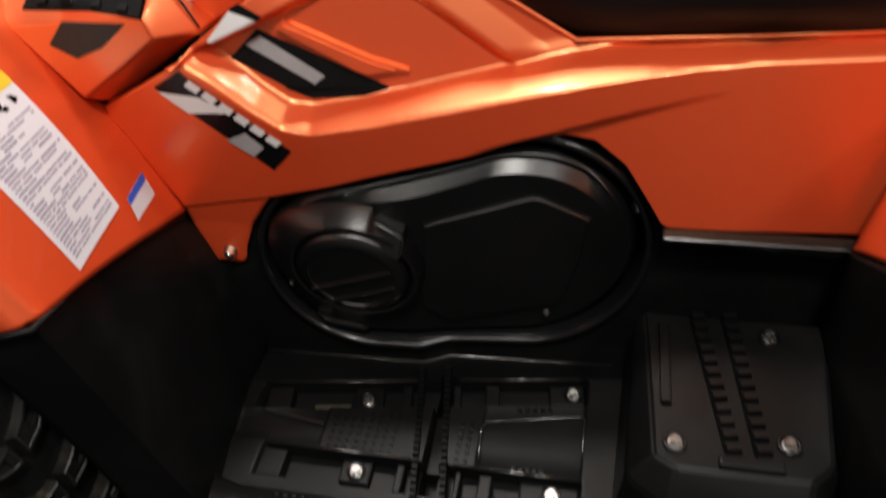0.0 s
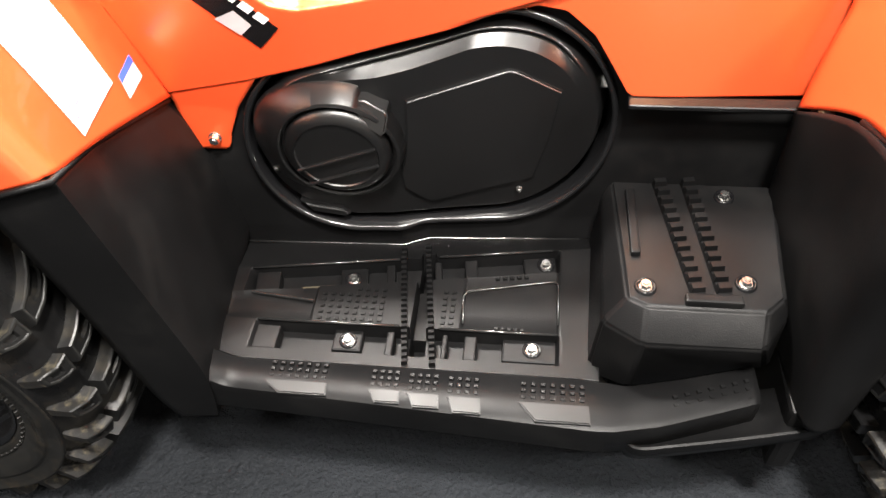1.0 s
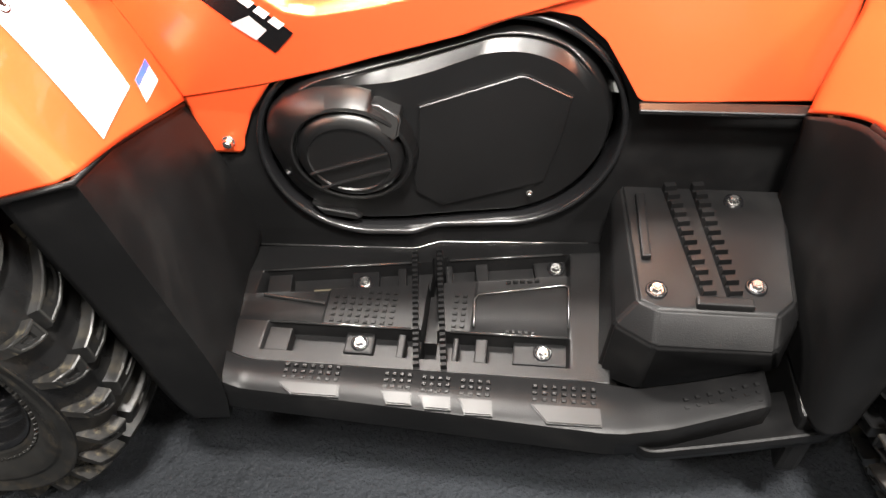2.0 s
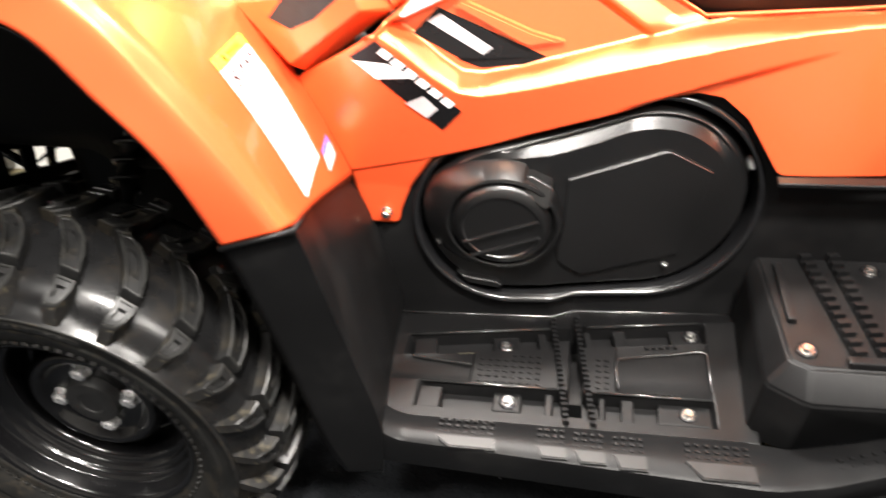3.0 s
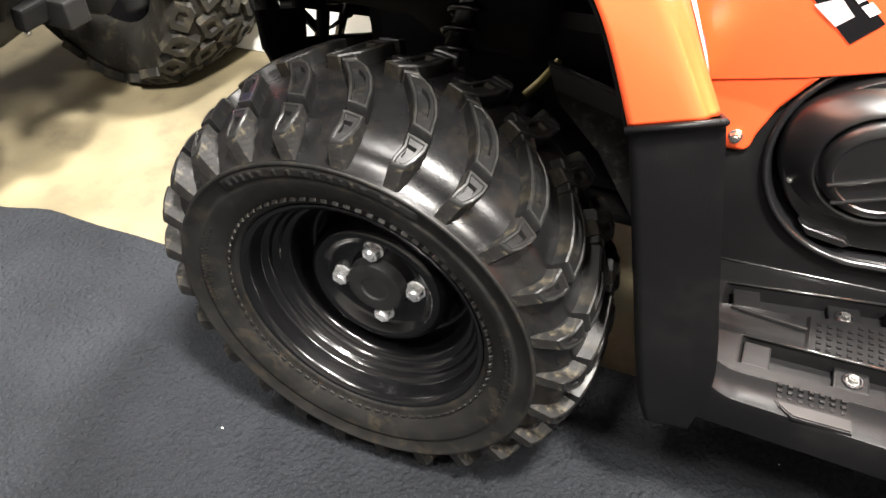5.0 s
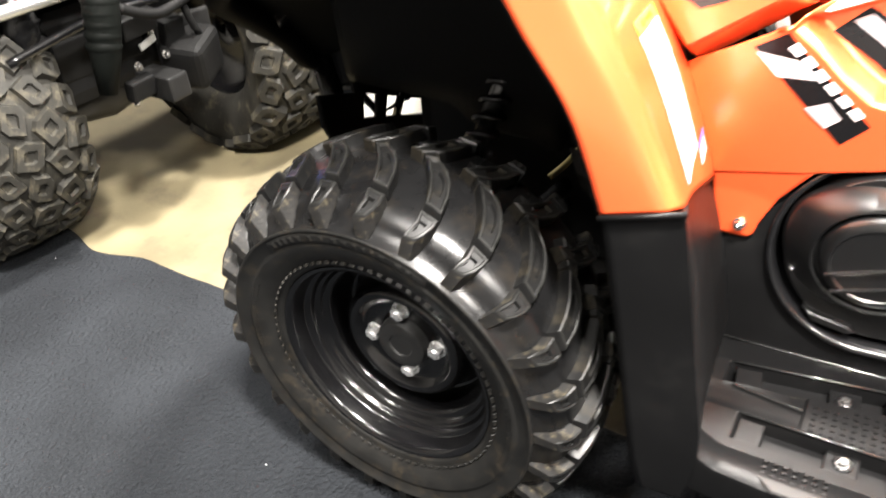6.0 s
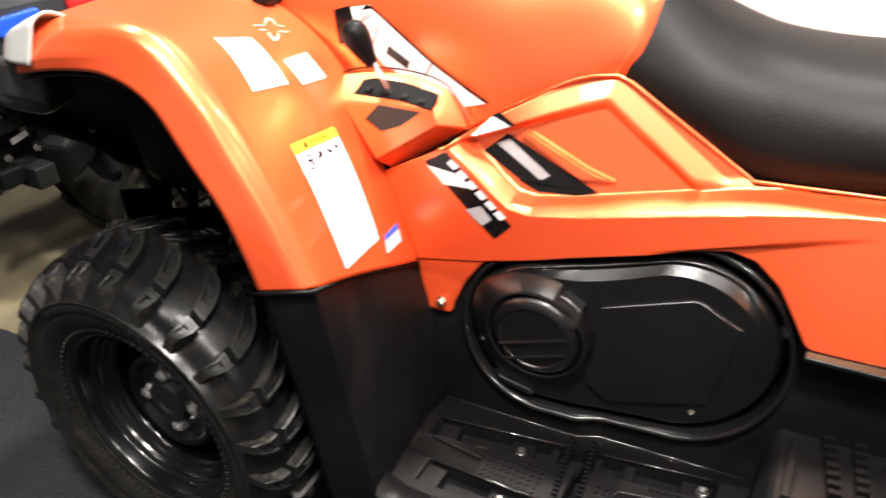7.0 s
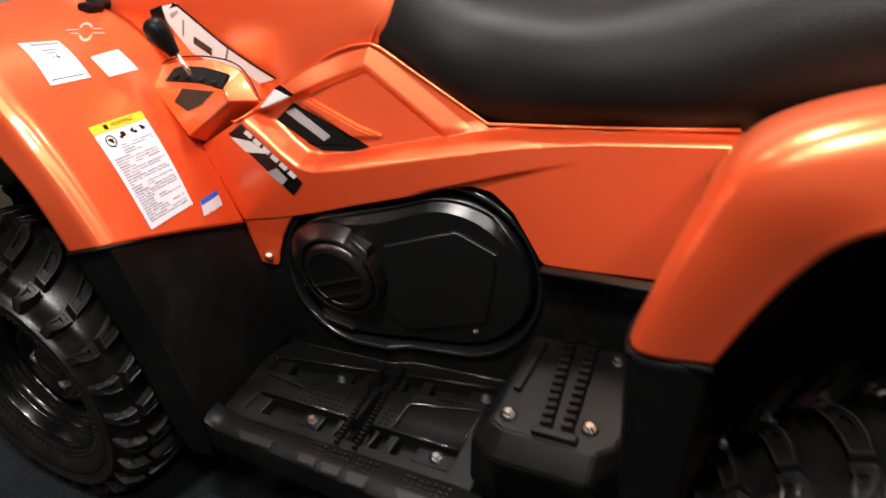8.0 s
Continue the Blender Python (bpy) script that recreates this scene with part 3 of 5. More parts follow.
stud_mesh = bpy.data.meshes.new("stud")
stud_block = block((.0066, .0052, .0022), bevel=0, taper=.7)
stud_block.to_mesh(stud_mesh)
stud_block.free()
stud_mesh.materials.append(PLASTIC)
for x0, x1, nx, y0, ny, cut_off in ((-.167, -.073, 8, -.079, 6, .052), (.001, .024, 2, -.077, 6, .050)):
    for i in range(nx):
        for j in range(ny):
            px, py = x0 + (i + .5) * (x1 - x0) / nx, y0 + .0105 * j
            if py < .0415 + .139 * px - cut_off:
                part("stud", stud_mesh, PLASTIC, floor_part, m=pose(px, py, .2848))
for i in range(5):
    part("stud", stud_mesh, PLASTIC, floor_part, m=pose(.076 + .010 * i, .0415 + .139 * (.076 + .010 * i) - .0475, .2848, 0, 0, 8))
    part("stud", stud_mesh, PLASTIC, floor_part, m=pose(.079 + .0085 * i, -.0815, .2848))
for px, wide in ((-.250, .034), (-.076, .012), (-.009, .010), (.0375, .018)):
    part("cross_rib", block((wide, .034, .022), (px, .0415 + .139 * px - .024, .270), (0, 0, 8), bevel=.002), PLASTIC, floor_part)
for px, wide in ((-.228, .032), (-.060, .010), (.0125, .007), (.0465, .016)):
    part("cross_rib", block((wide, .038, .022), (px, -.112, .270), bevel=.002), PLASTIC, floor_part)
# added tan block in the slot, in place of the hall floor showing through
for px, py, wide in ((-.178, -.016, .050),):
    part("frame_glimpse", block((wide, .014, .004), (px, py, .2635), (0, 0, 8 if py > -.05 else 0), bevel=.001), TAN, floor_part, "tan block standing in for the floor seen through a drain slot")
part("rib", block((.092, .004, .005), (-.221, -.0465, .2845), (0, 0, -6), bevel=.0015), BRIGHT_EDGE, floor_part)
# thin added beads that draw the bright highlight lines of the channel edges
for x0, x1 in ((-.278, -.066), (-.010, .152)):
    part("edge_bead", tube([(x0, .0415 + .139 * x0, .2842), (x1, .0415 + .139 * x1, .2842)], .0020, n=8), BRIGHT_EDGE, floor_part)
for x0, x1 in ((-.246, -.050), (.004, .158)):
    part("edge_bead", tube([(x0, -.0865, .2842), (x1, -.0855, .2842)], .0020, n=8), BRIGHT_EDGE, floor_part)
part("edge_bead", tube([(x, well_y(x, .262) - .002, .2645) for x in (-.31, -.19, -.068, -.033, .07, .19)], .0022, n=8), BRIGHT_EDGE, floor_part)
rim_line = [(.034, -.076, .2845), (.031, -.030, .2845), (.036, -.020, .2845), (.153, .0045, .2845), (.160, .000, .2845), (.160, -.070, .2845)]
part("raised_rim", tube(rim_line, .0018, n=6), BRIGHT_EDGE, floor_part)

# sill along the footboard's outer edge
def sill_at(u, v):
    x = -.303 + .703 * u
    out = lerp([(-.285, -.201), (-.12, -.210), (.20, -.229), (.225, -.228), (.28, -.217), (.353, -.192), (.42, -.168)], x)
    back = lerp([(.19, -.150), (.245, -.156), (.322, -.138), (.412, -.112)], x)
    rise = .040 * min(max((-.245 - x) / .058, 0), 1) ** 1.8
    prof = [(back, .284), (back - .006, .291), (out + .012, .297), (out + .002, .293), (out, .284), (out + .004, .24), (out + .03, .222)]
    y, z = prof[round(v * 6)]
    z += rise * (1 if v < .8 else 0)
    return (x, y, z)


sill = part("sill", mesh_of("sill", *grid(sill_at, 80, 6)), PLASTIC, atv, "black plastic sill with knurled pads", thick=.003)
sill.data.set_sharp_from_angle(angle=radians(50))
for x0, x1, n, y0, y1 in ((-.204, -.125, 7, -.189, -.207), (-.072, -.033, 4, -.193, -.211), (-.024, .016, 4, -.195, -.214), (.025, .067, 4, -.196, -.218), (.114, .197, 7, -.197, -.222)):
    notch = .020 if n > 5 else .010
    pad = prism([(x0, y0), (x1, y0), (x1 + .002, y1), (x0 + notch, y1), (x0 + .004, y0 - .006)], .006, .0015)
    bmesh.ops.transform(pad, matrix=pose(0, 0, .2995, -90, 0, 0), verts=pad.verts)
    bmesh.ops.recalc_face_normals(pad, faces=pad.faces[:])
    part("pad", pad, PAD, sill)
    for i in range(n):
        for j in range(3):
            part("stud", stud_mesh, LINER, sill, m=pose(x0 + (i + .4) * (x1 - x0) / n, y0 + .009 + .0095 * j, .2945))
for i in range(7):
    for j in range(3):
        part("stud", stud_mesh, LINER, sill, m=pose(.300 + .0145 * i, -.197 + .0115 * j + .0048 * i, .2955, 0, 0, 18))

# raised heel box
heel = bmesh.new()
foot = [(.205, .10), (.44, .10), (.43, -.095), (.42, -.106), (.248, -.147), (.196, -.128)]
mid_ = [(.212, .10), (.44, .10), (.428, -.095), (.392, -.150), (.254, -.150), (.207, -.118)]
top_ = [(.222, .10), (.435, .10), (.418, -.092), (.395, -.114), (.258, -.114), (.235, -.102)]
rings = [[heel.verts.new((x, y, z)) for x, y in ring] for ring, z in ((foot, .27), (mid_, .362), (top_, .392))]
for r0, r1 in zip(rings, rings[1:]):
    for i in range(6):
        heel.faces.new((r0[i], r1[i], r1[(i + 1) % 6], r0[(i + 1) % 6]))
heel.faces.new(rings[-1])
bmesh.ops.recalc_face_normals(heel, faces=heel.faces[:])
bmesh.ops.bevel(heel, geom=heel.edges[:], offset=.005, segments=3, affect="EDGES")
heel_box = part("heel_box", heel, PLASTIC, atv, "raised black plastic heel rest with saw-toothed bars", sharp=80)
heel_box.modifiers.new("flat_faces", "WEIGHTED_NORMAL").keep_sharp = True
tooth_bar(.285, .095, .392, .318, -.100, .392, 12, heel_box, .012, .018)
tooth_bar(.322, .098, .392, .348, -.098, .392, 12, heel_box, .012, .018)
part("bar_foot", block((.066, .014, .012), (.334, -.104, .395), bevel=.003), PLASTIC, heel_box)
part("rib", block((.012, .115, .012), (.247, .02, .394), (0, 0, 1), bevel=.003), PLASTIC, heel_box)
for bx, by in ((.367, .072), (.257, -.086), (.374, -.074)):
    bolt((bx, by, .392), .0070, heel_box)
ARM = spline([(.212, -.207, .282), (.236, -.216, .262), (.258, -.225, .250), (.30, -.219, .250), (.38, -.204, .252), (.48, -.184, .256)], 40)


def arm_at(u, v):
    p = ARM[round(u * 40)]
    y, z = ((.075, -.012), (.030, -.004), (.010, .000), (.003, .005), (.000, .004), (.000, -.010), (.008, -.034))[round(v * 6)]
    return (p.x, p.y + y, p.z + z)


part("side_arm", mesh_of("side_arm", *grid(arm_at, 40, 6)), PLASTIC, atv, "black plastic ledge below the sill", thick=.003).data.set_sharp_from_angle(angle=radians(50))

# splash guard in front of the footwell
GUARD = [
    [(-.402, -.222, .634), (-.322, -.207, .648), (-.350, -.10, .602), (-.358, .0, .557), (-.363, .09, .516)],
    [(-.378, -.212, .455), (-.292, -.205, .460), (-.312, -.10, .450), (-.326, .0, .440), (-.335, .10, .430)],
    [(-.352, -.210, .280), (-.272, -.204, .320), (-.290, -.10, .300), (-.300, .0, .300), (-.305, .088, .300)],
    [(-.335, -.205, .215), (-.285, -.200, .215), (-.300, -.10, .23), (-.305, .0, .25), (-.310, .07, .262)],
]


def guard_at(u, v):
    lines = guard_lines[round(u * 40)]
    t = v * 4
    k = min(int(t), 3)
    return lines[k].lerp(lines[k + 1], t - k)


guard_lines = list(zip(*[spline([s[k] for s in GUARD], 40) for k in range(5)]))
part("splash_guard", mesh_of("splash_guard", *grid(guard_at, 40, 32, flip=True)), PLASTIC, atv, "black grained plastic splash guard", thick=.004).data.set_sharp_from_angle(angle=radians(50))
part("guard_lip", tube([(-.404, -.226, .633), (-.322, -.211, .650), (-.348, -.105, .603), (-.354, 0, .557), (-.359, .085, .517)], .0036, n=8), PLASTIC, atv)

# rear mudguard and its splash guard
REAR = [
    [(.551, -.190, .648), (.466, -.179, .640), (.447, -.03, .605), (.430, .10, .52)],
    [(.614, -.195, .765), (.527, -.184, .785), (.495, -.01, .730), (.458, .13, .62)],
    [(.677, -.198, .826), (.588, -.178, .882), (.560, .01, .830), (.505, .17, .72)],
    [(.800, -.170, .840), (.740, -.145, .915), (.740, .03, .88), (.70, .20, .80)],
    [(.980, -.165, .820), (.960, -.140, .900), (.960, .03, .90), (.95, .22, .86)],
]
part("rear_arch_liner", loft([[(x + .004, y + .004, z - .004), (x + .06, y + .14, z - .02), (x + .05, y + .34, z - .20), (x + .02, y + .36, .30)] for x, y, z in [r[0] for r in REAR]], 40, 24), PLASTIC, atv, "black plastic wheel arch liner")
part("rear_mudguard", loft(REAR, 50, 30), ORANGE, atv, "glossy metallic orange rear mudguard", thick=.004)
REAR_GUARD = [
    [(.548, -.188, .644), (.465, -.177, .636), (.446, -.03, .600), (.432, .10, .515)],
    [(.520, -.170, .44), (.450, -.165, .43), (.440, -.05, .42), (.430, .09, .41)],
    [(.490, -.185, .27), (.450, -.19, .28), (.440, -.08, .28), (.430, .08, .28)],
]
part("rear_guard_lip", tube([(.553, -.193, .645), (.465, -.183, .636), (.456, -.10, .622), (.447, -.03, .602)], .0042, n=8), PLASTIC, atv)
part("guard_foot", block((.03, .30, .14), (.452, -.03, .215), bevel=.008), PLASTIC, atv)
part("rear_splash_guard", loft(REAR_GUARD, 24, 24), PLASTIC, atv, "black grained plastic splash guard", thick=.004)


# ---- wheels ----
def crown(w, y):
    return .289 - .034 * abs(2 * y / w) ** 2.6


def tyre_surface(w, y):
    """The casing's radius at the axial place y, for a tyre w wide: it falls away at the shoulders."""
    return crown(w, y) - .025 * step(.70, 1.0, abs(2 * y / w))


def inset(outline, d):
    """An outline in the plane, moved inwards by d (outwards where d is negative)."""
    n = len(outline)
    area = sum(a[0] * b[1] - a[1] * b[0] for a, b in zip(outline, outline[1:] + outline[:1]))
    sign = 1 if area > 0 else -1
    out = []
    for i, p in enumerate(outline):
        a, b = Vector(outline[i - 1]), Vector(outline[(i + 1) % n])
        p = Vector(p)
        e0, e1 = (p - a).normalized(), (b - p).normalized()
        n0, n1 = Vector((-e0.y, e0.x)) * sign, Vector((-e1.y, e1.x)) * sign
        m = n0 + n1
        out.append(tuple(p + m * d / max(m.dot(n0), .45)))
    return out


def lug(w, side, outline, rise, slot, deep=.006):
    """A moulded tread lug; outline: (degrees round the wheel, millimetres from the middle). A sunk slot in its top."""
    flat = [(radians(a) * .285, side * y / 1000) for a, y in outline]
    flat = [tuple(Vector(p).lerp(Vector(q), k / 3)) for p, q in zip(flat, flat[1:] + flat[:1]) for k in range(3)]
    cx, cy = sum(p[0] for p in flat) / len(flat), sum(p[1] for p in flat) / len(flat)
    pit = [(cx + (x - cx) * slot, cy + (y - cy) * slot) for x, y in flat]
    pit_floor = [(cx + (x - cx) * slot * .88, cy + (y - cy) * slot * .88) for x, y in flat]
    rings = [(inset(flat, -.0026), -.006), (inset(flat, -.0016), .002), (inset(flat, -.0006), rise * .90), (inset(flat, .0008), rise), (inset(flat, .0030), rise), (inset(flat, .0042), rise - .0012), (pit, rise - .0012), (pit_floor, rise - deep)]
    verts, faces = [], []
    for ring, lift in rings:
        for s, y in ring:
            side_y = w / 2 * 1.03 if lift > .003 else w / 2 - .0085
            y = max(min(y, side_y), -side_y)
            fall = 1 - .20 * step(.100, .123, abs(y))
            r, a = crown(w, y) + lift * fall if lift > .003 else tyre_surface(w, y) + lift, s / .285
            verts.append((r * math.cos(a), y, r * math.sin(a)))
    n = len(flat)
    for k in range(len(rings) - 1):
        faces += [(k * n + i, k * n + (i + 1) % n, (k + 1) * n + (i + 1) % n, (k + 1) * n + i) for i in range(n)]
    faces.append(tuple(range((len(rings) - 1) * n, len(rings) * n)))
    if side > 0:
        faces = [f[::-1] for f in faces]
    me = mesh_of("lug", verts, faces)
    # slot 1 is the rim round each top, its highlight put into the colour
    me.polygons.foreach_set("material_index", [1 if n * 3 <= k < n * 4 else 2 if n <= k < n * 2 else 0 for k in range(len(faces))])
    me.set_sharp_from_angle(angle=radians(30))
    return me


SHOULDER = [(-.4, -79), (-5.4, -81), (-5.5, -91), (-4.8, -103), (-3.5, -112), (-.4, -114), (-.5, -106), (-1.1, -94)]
MAIN = [(7.4, 2), (4.2, 5), (1.2, -5), (-1.6, -22), (-3.7, -44), (-5.0, -71), (-.3, -68), (1.0, -50), (3.2, -28)]
INNER = [(8.2, 6), (4.9, 10), (6.6, 22), (9.6, 36), (13.2, 33), (10.4, 18)]
FAR_MAIN = [(5.8, -14), (2.6, -10), (-1.6, -24), (-3.7, -44), (-5.0, -71), (-.3, -68), (1.0, -50), (3.2, -28)]


def wheel(at, w, parent=atv, rubber=RUBBER, bar_rubber=RUBBER_WORN, lugs=25, phase=88.0):
    """A wheel about the y axis, its outer side towards -y: rim with tyre, tread, nuts and cap."""
    h = w / 2
    off = h - .1225
    rim_profile = [(.160, -.050), (.166, -.080), (.1705, -.0875), (.1730, -.0905), (.1715, -.0935), (.1680, -.0925), (.1655, -.086), (.1650, -.0665), (.1640, -.0625), (.1615, -.0600), (.1570, -.0585), (.1553, -.0560), (.1545, -.0515),
                   (.1530, -.0490), (.1490, -.0477), (.1465, -.0455), (.1452, -.0425), (.1430, -.0400), (.1385, -.0392), (.1355, -.0370), (.1337, -.0335), (.1325, -.0280), (.1305, -.008), (.127, .006),
                   (.119, .013), (.110, .008), (.102, -.012), (.0965, -.033), (.0920, -.0405), (.0870, -.0425), (.0820, -.0400), (.0765, -.0315), (.0700, -.0275), (.0640, -.0265), (.0001, -.0265)]
    rim_profile = [(r, y - off) for r, y in rim_profile]
    rim = part("wheel", mesh_of("rim", *lathe(rim_profile, 96)), STEEL_BLACK, parent, "black steel wheel with a knobbly off-road tyre", m=pose(*at), thick=.003)
    rim.data.set_sharp_from_angle(angle=radians(75))
    prof = [(.165, -.083), (.1715, -.090), (.1755, -.0965), (.1800, -.0990), (.1840, -.0985), (.1880, -.1020), (.1930, -.1055), (.2050, -.1115), (.2170, -.1155), (.2205, -.1155), (.2220, -.1140), (.2250, -.1150), (.2400, -.1180), (.2415, -.1195), (.2440, -.1200), (.2465, -.1185)]
    prof = [(r, y - off) for r, y in prof]
    wall = len(prof)
    prof += [(tyre_surface(w, -h + w * i / 20), -h + w * i / 20) for i in range(1, 20)]
    prof += [(.2445, h * .985), (.236, h * .98), (.215, h - .012), (.190, .074), (.178, .056), (.165, .044)]
    me = mesh_of("tyre", *lathe(prof, 144))
    me.materials.append(rubber)
    me.materials.append(SIDEWALL)
    me.polygons.foreach_set("material_index", [1 if k % (len(prof) - 1) < wall - 1 else 0 for k in range(len(me.polygons))])
    part("tyre", me, rubber, rim, "black off-road tyre, dusty on the sidewall")
    kinds = [("shoulder_lug", lug(w, -1, [(a, -y) for a, y in SHOULDER], .019, .42), 0), ("tread_lug", lug(w, -1, [(a, -y) for a, y in MAIN], .018, .50), 0), ("centre_lug", lug(w, -1, [(a, -y) for a, y in INNER], .016, .45), 0),
             ("shoulder_lug", lug(w, 1, [(a, -y) for a, y in SHOULDER], .019, .42), .5), ("tread_lug", lug(w, 1, [(a, -y) for a, y in FAR_MAIN], .018, .50), .5)]
    for name, me, shift in kinds:
        me.materials.append(bar_rubber)
        me.materials.append(RUBBER_EDGE)
        me.materials.append(LUG_SIDE if name == "shoulder_lug" and not shift else bar_rubber)
        for i in range(lugs):
            part(name, me, bar_rubber, rim, m=pose(0, 0, 0, 0, -(phase + 360 / lugs * (i + shift)), 0))
    for i in range(4):
        a = radians(90 * i + 3)
        bolt((.055 * math.cos(a), -.0265 - off, .055 * math.sin(a)), .0130, rim, (90, 0, 0), collar=False, material=NUT)
    part("hub_cap", mesh_of("hub_cap", *lathe([(.0425, -.024), (.0415, -.040), (.039, -.045), (.034, -.047), (.020, -.0465), (.018, -.044), (.0001, -.044)], 40)), CAP_BLACK, rim, "dull dark grey hub cap", m=pose(0, -off, 0)).data.set_sharp_from_angle(angle=radians(40))
    return rim


FRONT_W = .245
front_wheel = wheel((-.707, -.145, .300), FRONT_W)
copy_thing(front_wheel, pose(-.707, 2 * MID + .145, .300, 0, 0, 180))
rear_wheel = wheel((.815, -.115, .300), .26, bar_rubber=RUBBER)
copy_thing(rear_wheel, pose(.815, 2 * MID + .115, .300, 0, 0, 180))

# ---- films and labels on the quad bike ----
def films(skin, name, corners, lift, material, parent, label="", box=(0, 1, 0, 1), na=8, nb=8):
    return part(name, skin.film(corners, lift, box, na, nb), material, parent, label)


LABEL = [(-.420, -.101, .790), (-.438, .018, .770), (-.357, -.001, .611), (-.345, -.114, .622)]
sheet = films(fender_skin, "warning_label", LABEL, .0012, PAPER, atv, "white warning label with a yellow heading", na=12, nb=16)
films(fender_skin, "label_heading", LABEL, .0016, YELLOW, sheet, box=(0, 1, 0, .085), na=10, nb=3)
label_sheet = sheet
LX, LY = (Vector(LABEL[1]) - Vector(LABEL[0])), (Vector(LABEL[3]) - Vector(LABEL[0]))


def on_label(a, b):
    tl, tr, br, bl = [Vector(c) for c in LABEL]
    return tl.lerp(tr, a).lerp(bl.lerp(br, a), b)


def label_ring(a, b, r0, r1, name):
    c = on_label(a, b)

    def at(u, v):
        r, w = r0 + (r1 - r0) * v, 2 * math.pi * u
        return fender_skin.near(c + LX.normalized() * r * math.cos(w) + LY.normalized() * r * math.sin(w), .0019)
    return part(name, mesh_of(name, *grid(at, 24, 1)), INK, sheet)


label_ring(.20, .175, .0085, .0105, "prohibition_ring")
for quad_ in ([(.15, .155), (.19, .150), (.25, .195), (.21, .20)], [(.20, .150), (.25, .165), (.23, .178), (.19, .172)], [(.40, .130), (.48, .125), (.50, .165), (.43, .175)], [(.36, .165), (.42, .150), (.43, .18), (.39, .19)],
              [(.60, .135), (.68, .120), (.66, .150), (.61, .160)], [(.62, .158), (.70, .150), (.72, .175), (.66, .18)], [(.78, .120), (.84, .125), (.90, .160), (.84, .165)], [(.80, .150), (.84, .14), (.86, .172), (.82, .175)]):
    films(fender_skin, "pictogram", [on_label(a, b) for a, b in quad_], .0019, INK, sheet, na=3, nb=3)
rng = random.Random(4)
for i in range(29):
    b0 = .235 + .0250 * i
    a = .07
    while a < .90:
        w = rng.uniform(.06, .30)
        if i < 4 and a < .28:
            a = .30
        films(fender_skin, "text_bar", LABEL, .0017, PRINT, sheet, box=(a, min(a + w, .93), b0, b0 + rng.choice((.008, .009, .011))), na=3, nb=1)
        a += w + rng.choice((.02, .03, .12))
        if rng.random() < .12:
            break

UPPER = [(-.541, -.083, .916), (-.539, -.013, .904), (-.473, -.023, .845), (-.465, -.103, .859)]
sheet = films(fender_skin, "age_label", UPPER, .0012, PAPER, atv, "white age warning label with black heading band", na=10, nb=10)
films(fender_skin, "label_heading", UPPER, .0016, PRINT, sheet, box=(.22, .95, .05, .13), na=5, nb=2)
films(fender_skin, "text_bar", UPPER, .0017, PRINT, sheet, box=(.36, .72, .24, .29), na=3, nb=1)
films(fender_skin, "text_bar", UPPER, .0017, PRINT, sheet, box=(.40, .66, .32, .36), na=3, nb=1)
for i in range(4):
    films(fender_skin, "text_bar", UPPER, .0017, PRINT, sheet, box=(.14, .50 + .08 * (i % 2), .60 + .06 * i, .61 + .06 * i), na=3, nb=1)
films(fender_skin, "text_bar", UPPER, .0017, INK, sheet, box=(.08, .92, .90, .915), na=4, nb=1)


def words(text, skin_corners, a, b, size, material, parent):
    """Small flat lettering laid on the mudguard."""
    tl, tr, br, bl = [Vector(c) for c in skin_corners]
    curve = bpy.data.curves.new("lettering", "FONT")
    curve.body, curve.size, curve.align_x, curve.align_y = text, size, "CENTER", "CENTER"
    o = fender_skin.near(tl.lerp(tr, a).lerp(bl.lerp(br, a), b), .0022)
    ex = (tr - tl).normalized()
    ez = ex.cross((bl - tl).normalized())
    if ez.z < 0:
        ez = -ez
    ey = ez.cross(ex)
    tmp = bpy.data.objects.new("lettering", curve)
    scene.collection.objects.link(tmp)
    bpy.context.view_layer.update()
    me = bpy.data.meshes.new_from_object(tmp)
    bpy.data.objects.remove(tmp)
    rot = Matrix((ex, ey, ez)).transposed().to_4x4()
    me.transform(Matrix.Translation(o) @ rot)
    me.materials.clear()
    return part("lettering", me, material, parent)


words("16", UPPER, .55, .45, .014, INK, sheet)
words("WARNING", LABEL, .56, .042, .0105, INK, label_sheet)
films(fender_skin, "warning_sign", LABEL, .0020, INK, label_sheet, box=(.22, .29, .02, .065), na=2, nb=2)
PLAIN = [(-.505, .008, .865), (-.525, .080, .853), (-.492, .083, .818), (-.477, .009, .831)]
films(fender_skin, "plain_label", PLAIN, .0012, PAPER, atv, "small blank white label")
SMALL = [(-.367, .016, .604), (-.372, .068, .601), (-.361, .062, .574), (-.352, .006, .582)]
sheet = films(fender_skin, "small_label", SMALL, .0012, PAPER, atv, "small white label with a blue band")
films(fender_skin, "blue_band", SMALL, .0016, BLUE, sheet, box=(0, 1, 0, .32), na=5, nb=3)


def ring_film(skin, centre, ex, ey, r0, r1, a0, a1, lift, material, name, parent, label=""):
    c, ex, ey = Vector(centre), Vector(ex), Vector(ey)

    def at(u, v):
        a, r = radians(a0 + (a1 - a0) * u), r0 + (r1 - r0) * v
        return skin.near(c + ex * r * math.cos(a) + ey * r * math.sin(a), lift)
    return part(name, mesh_of(name, *grid(at, 20, 2)), material, parent, label)


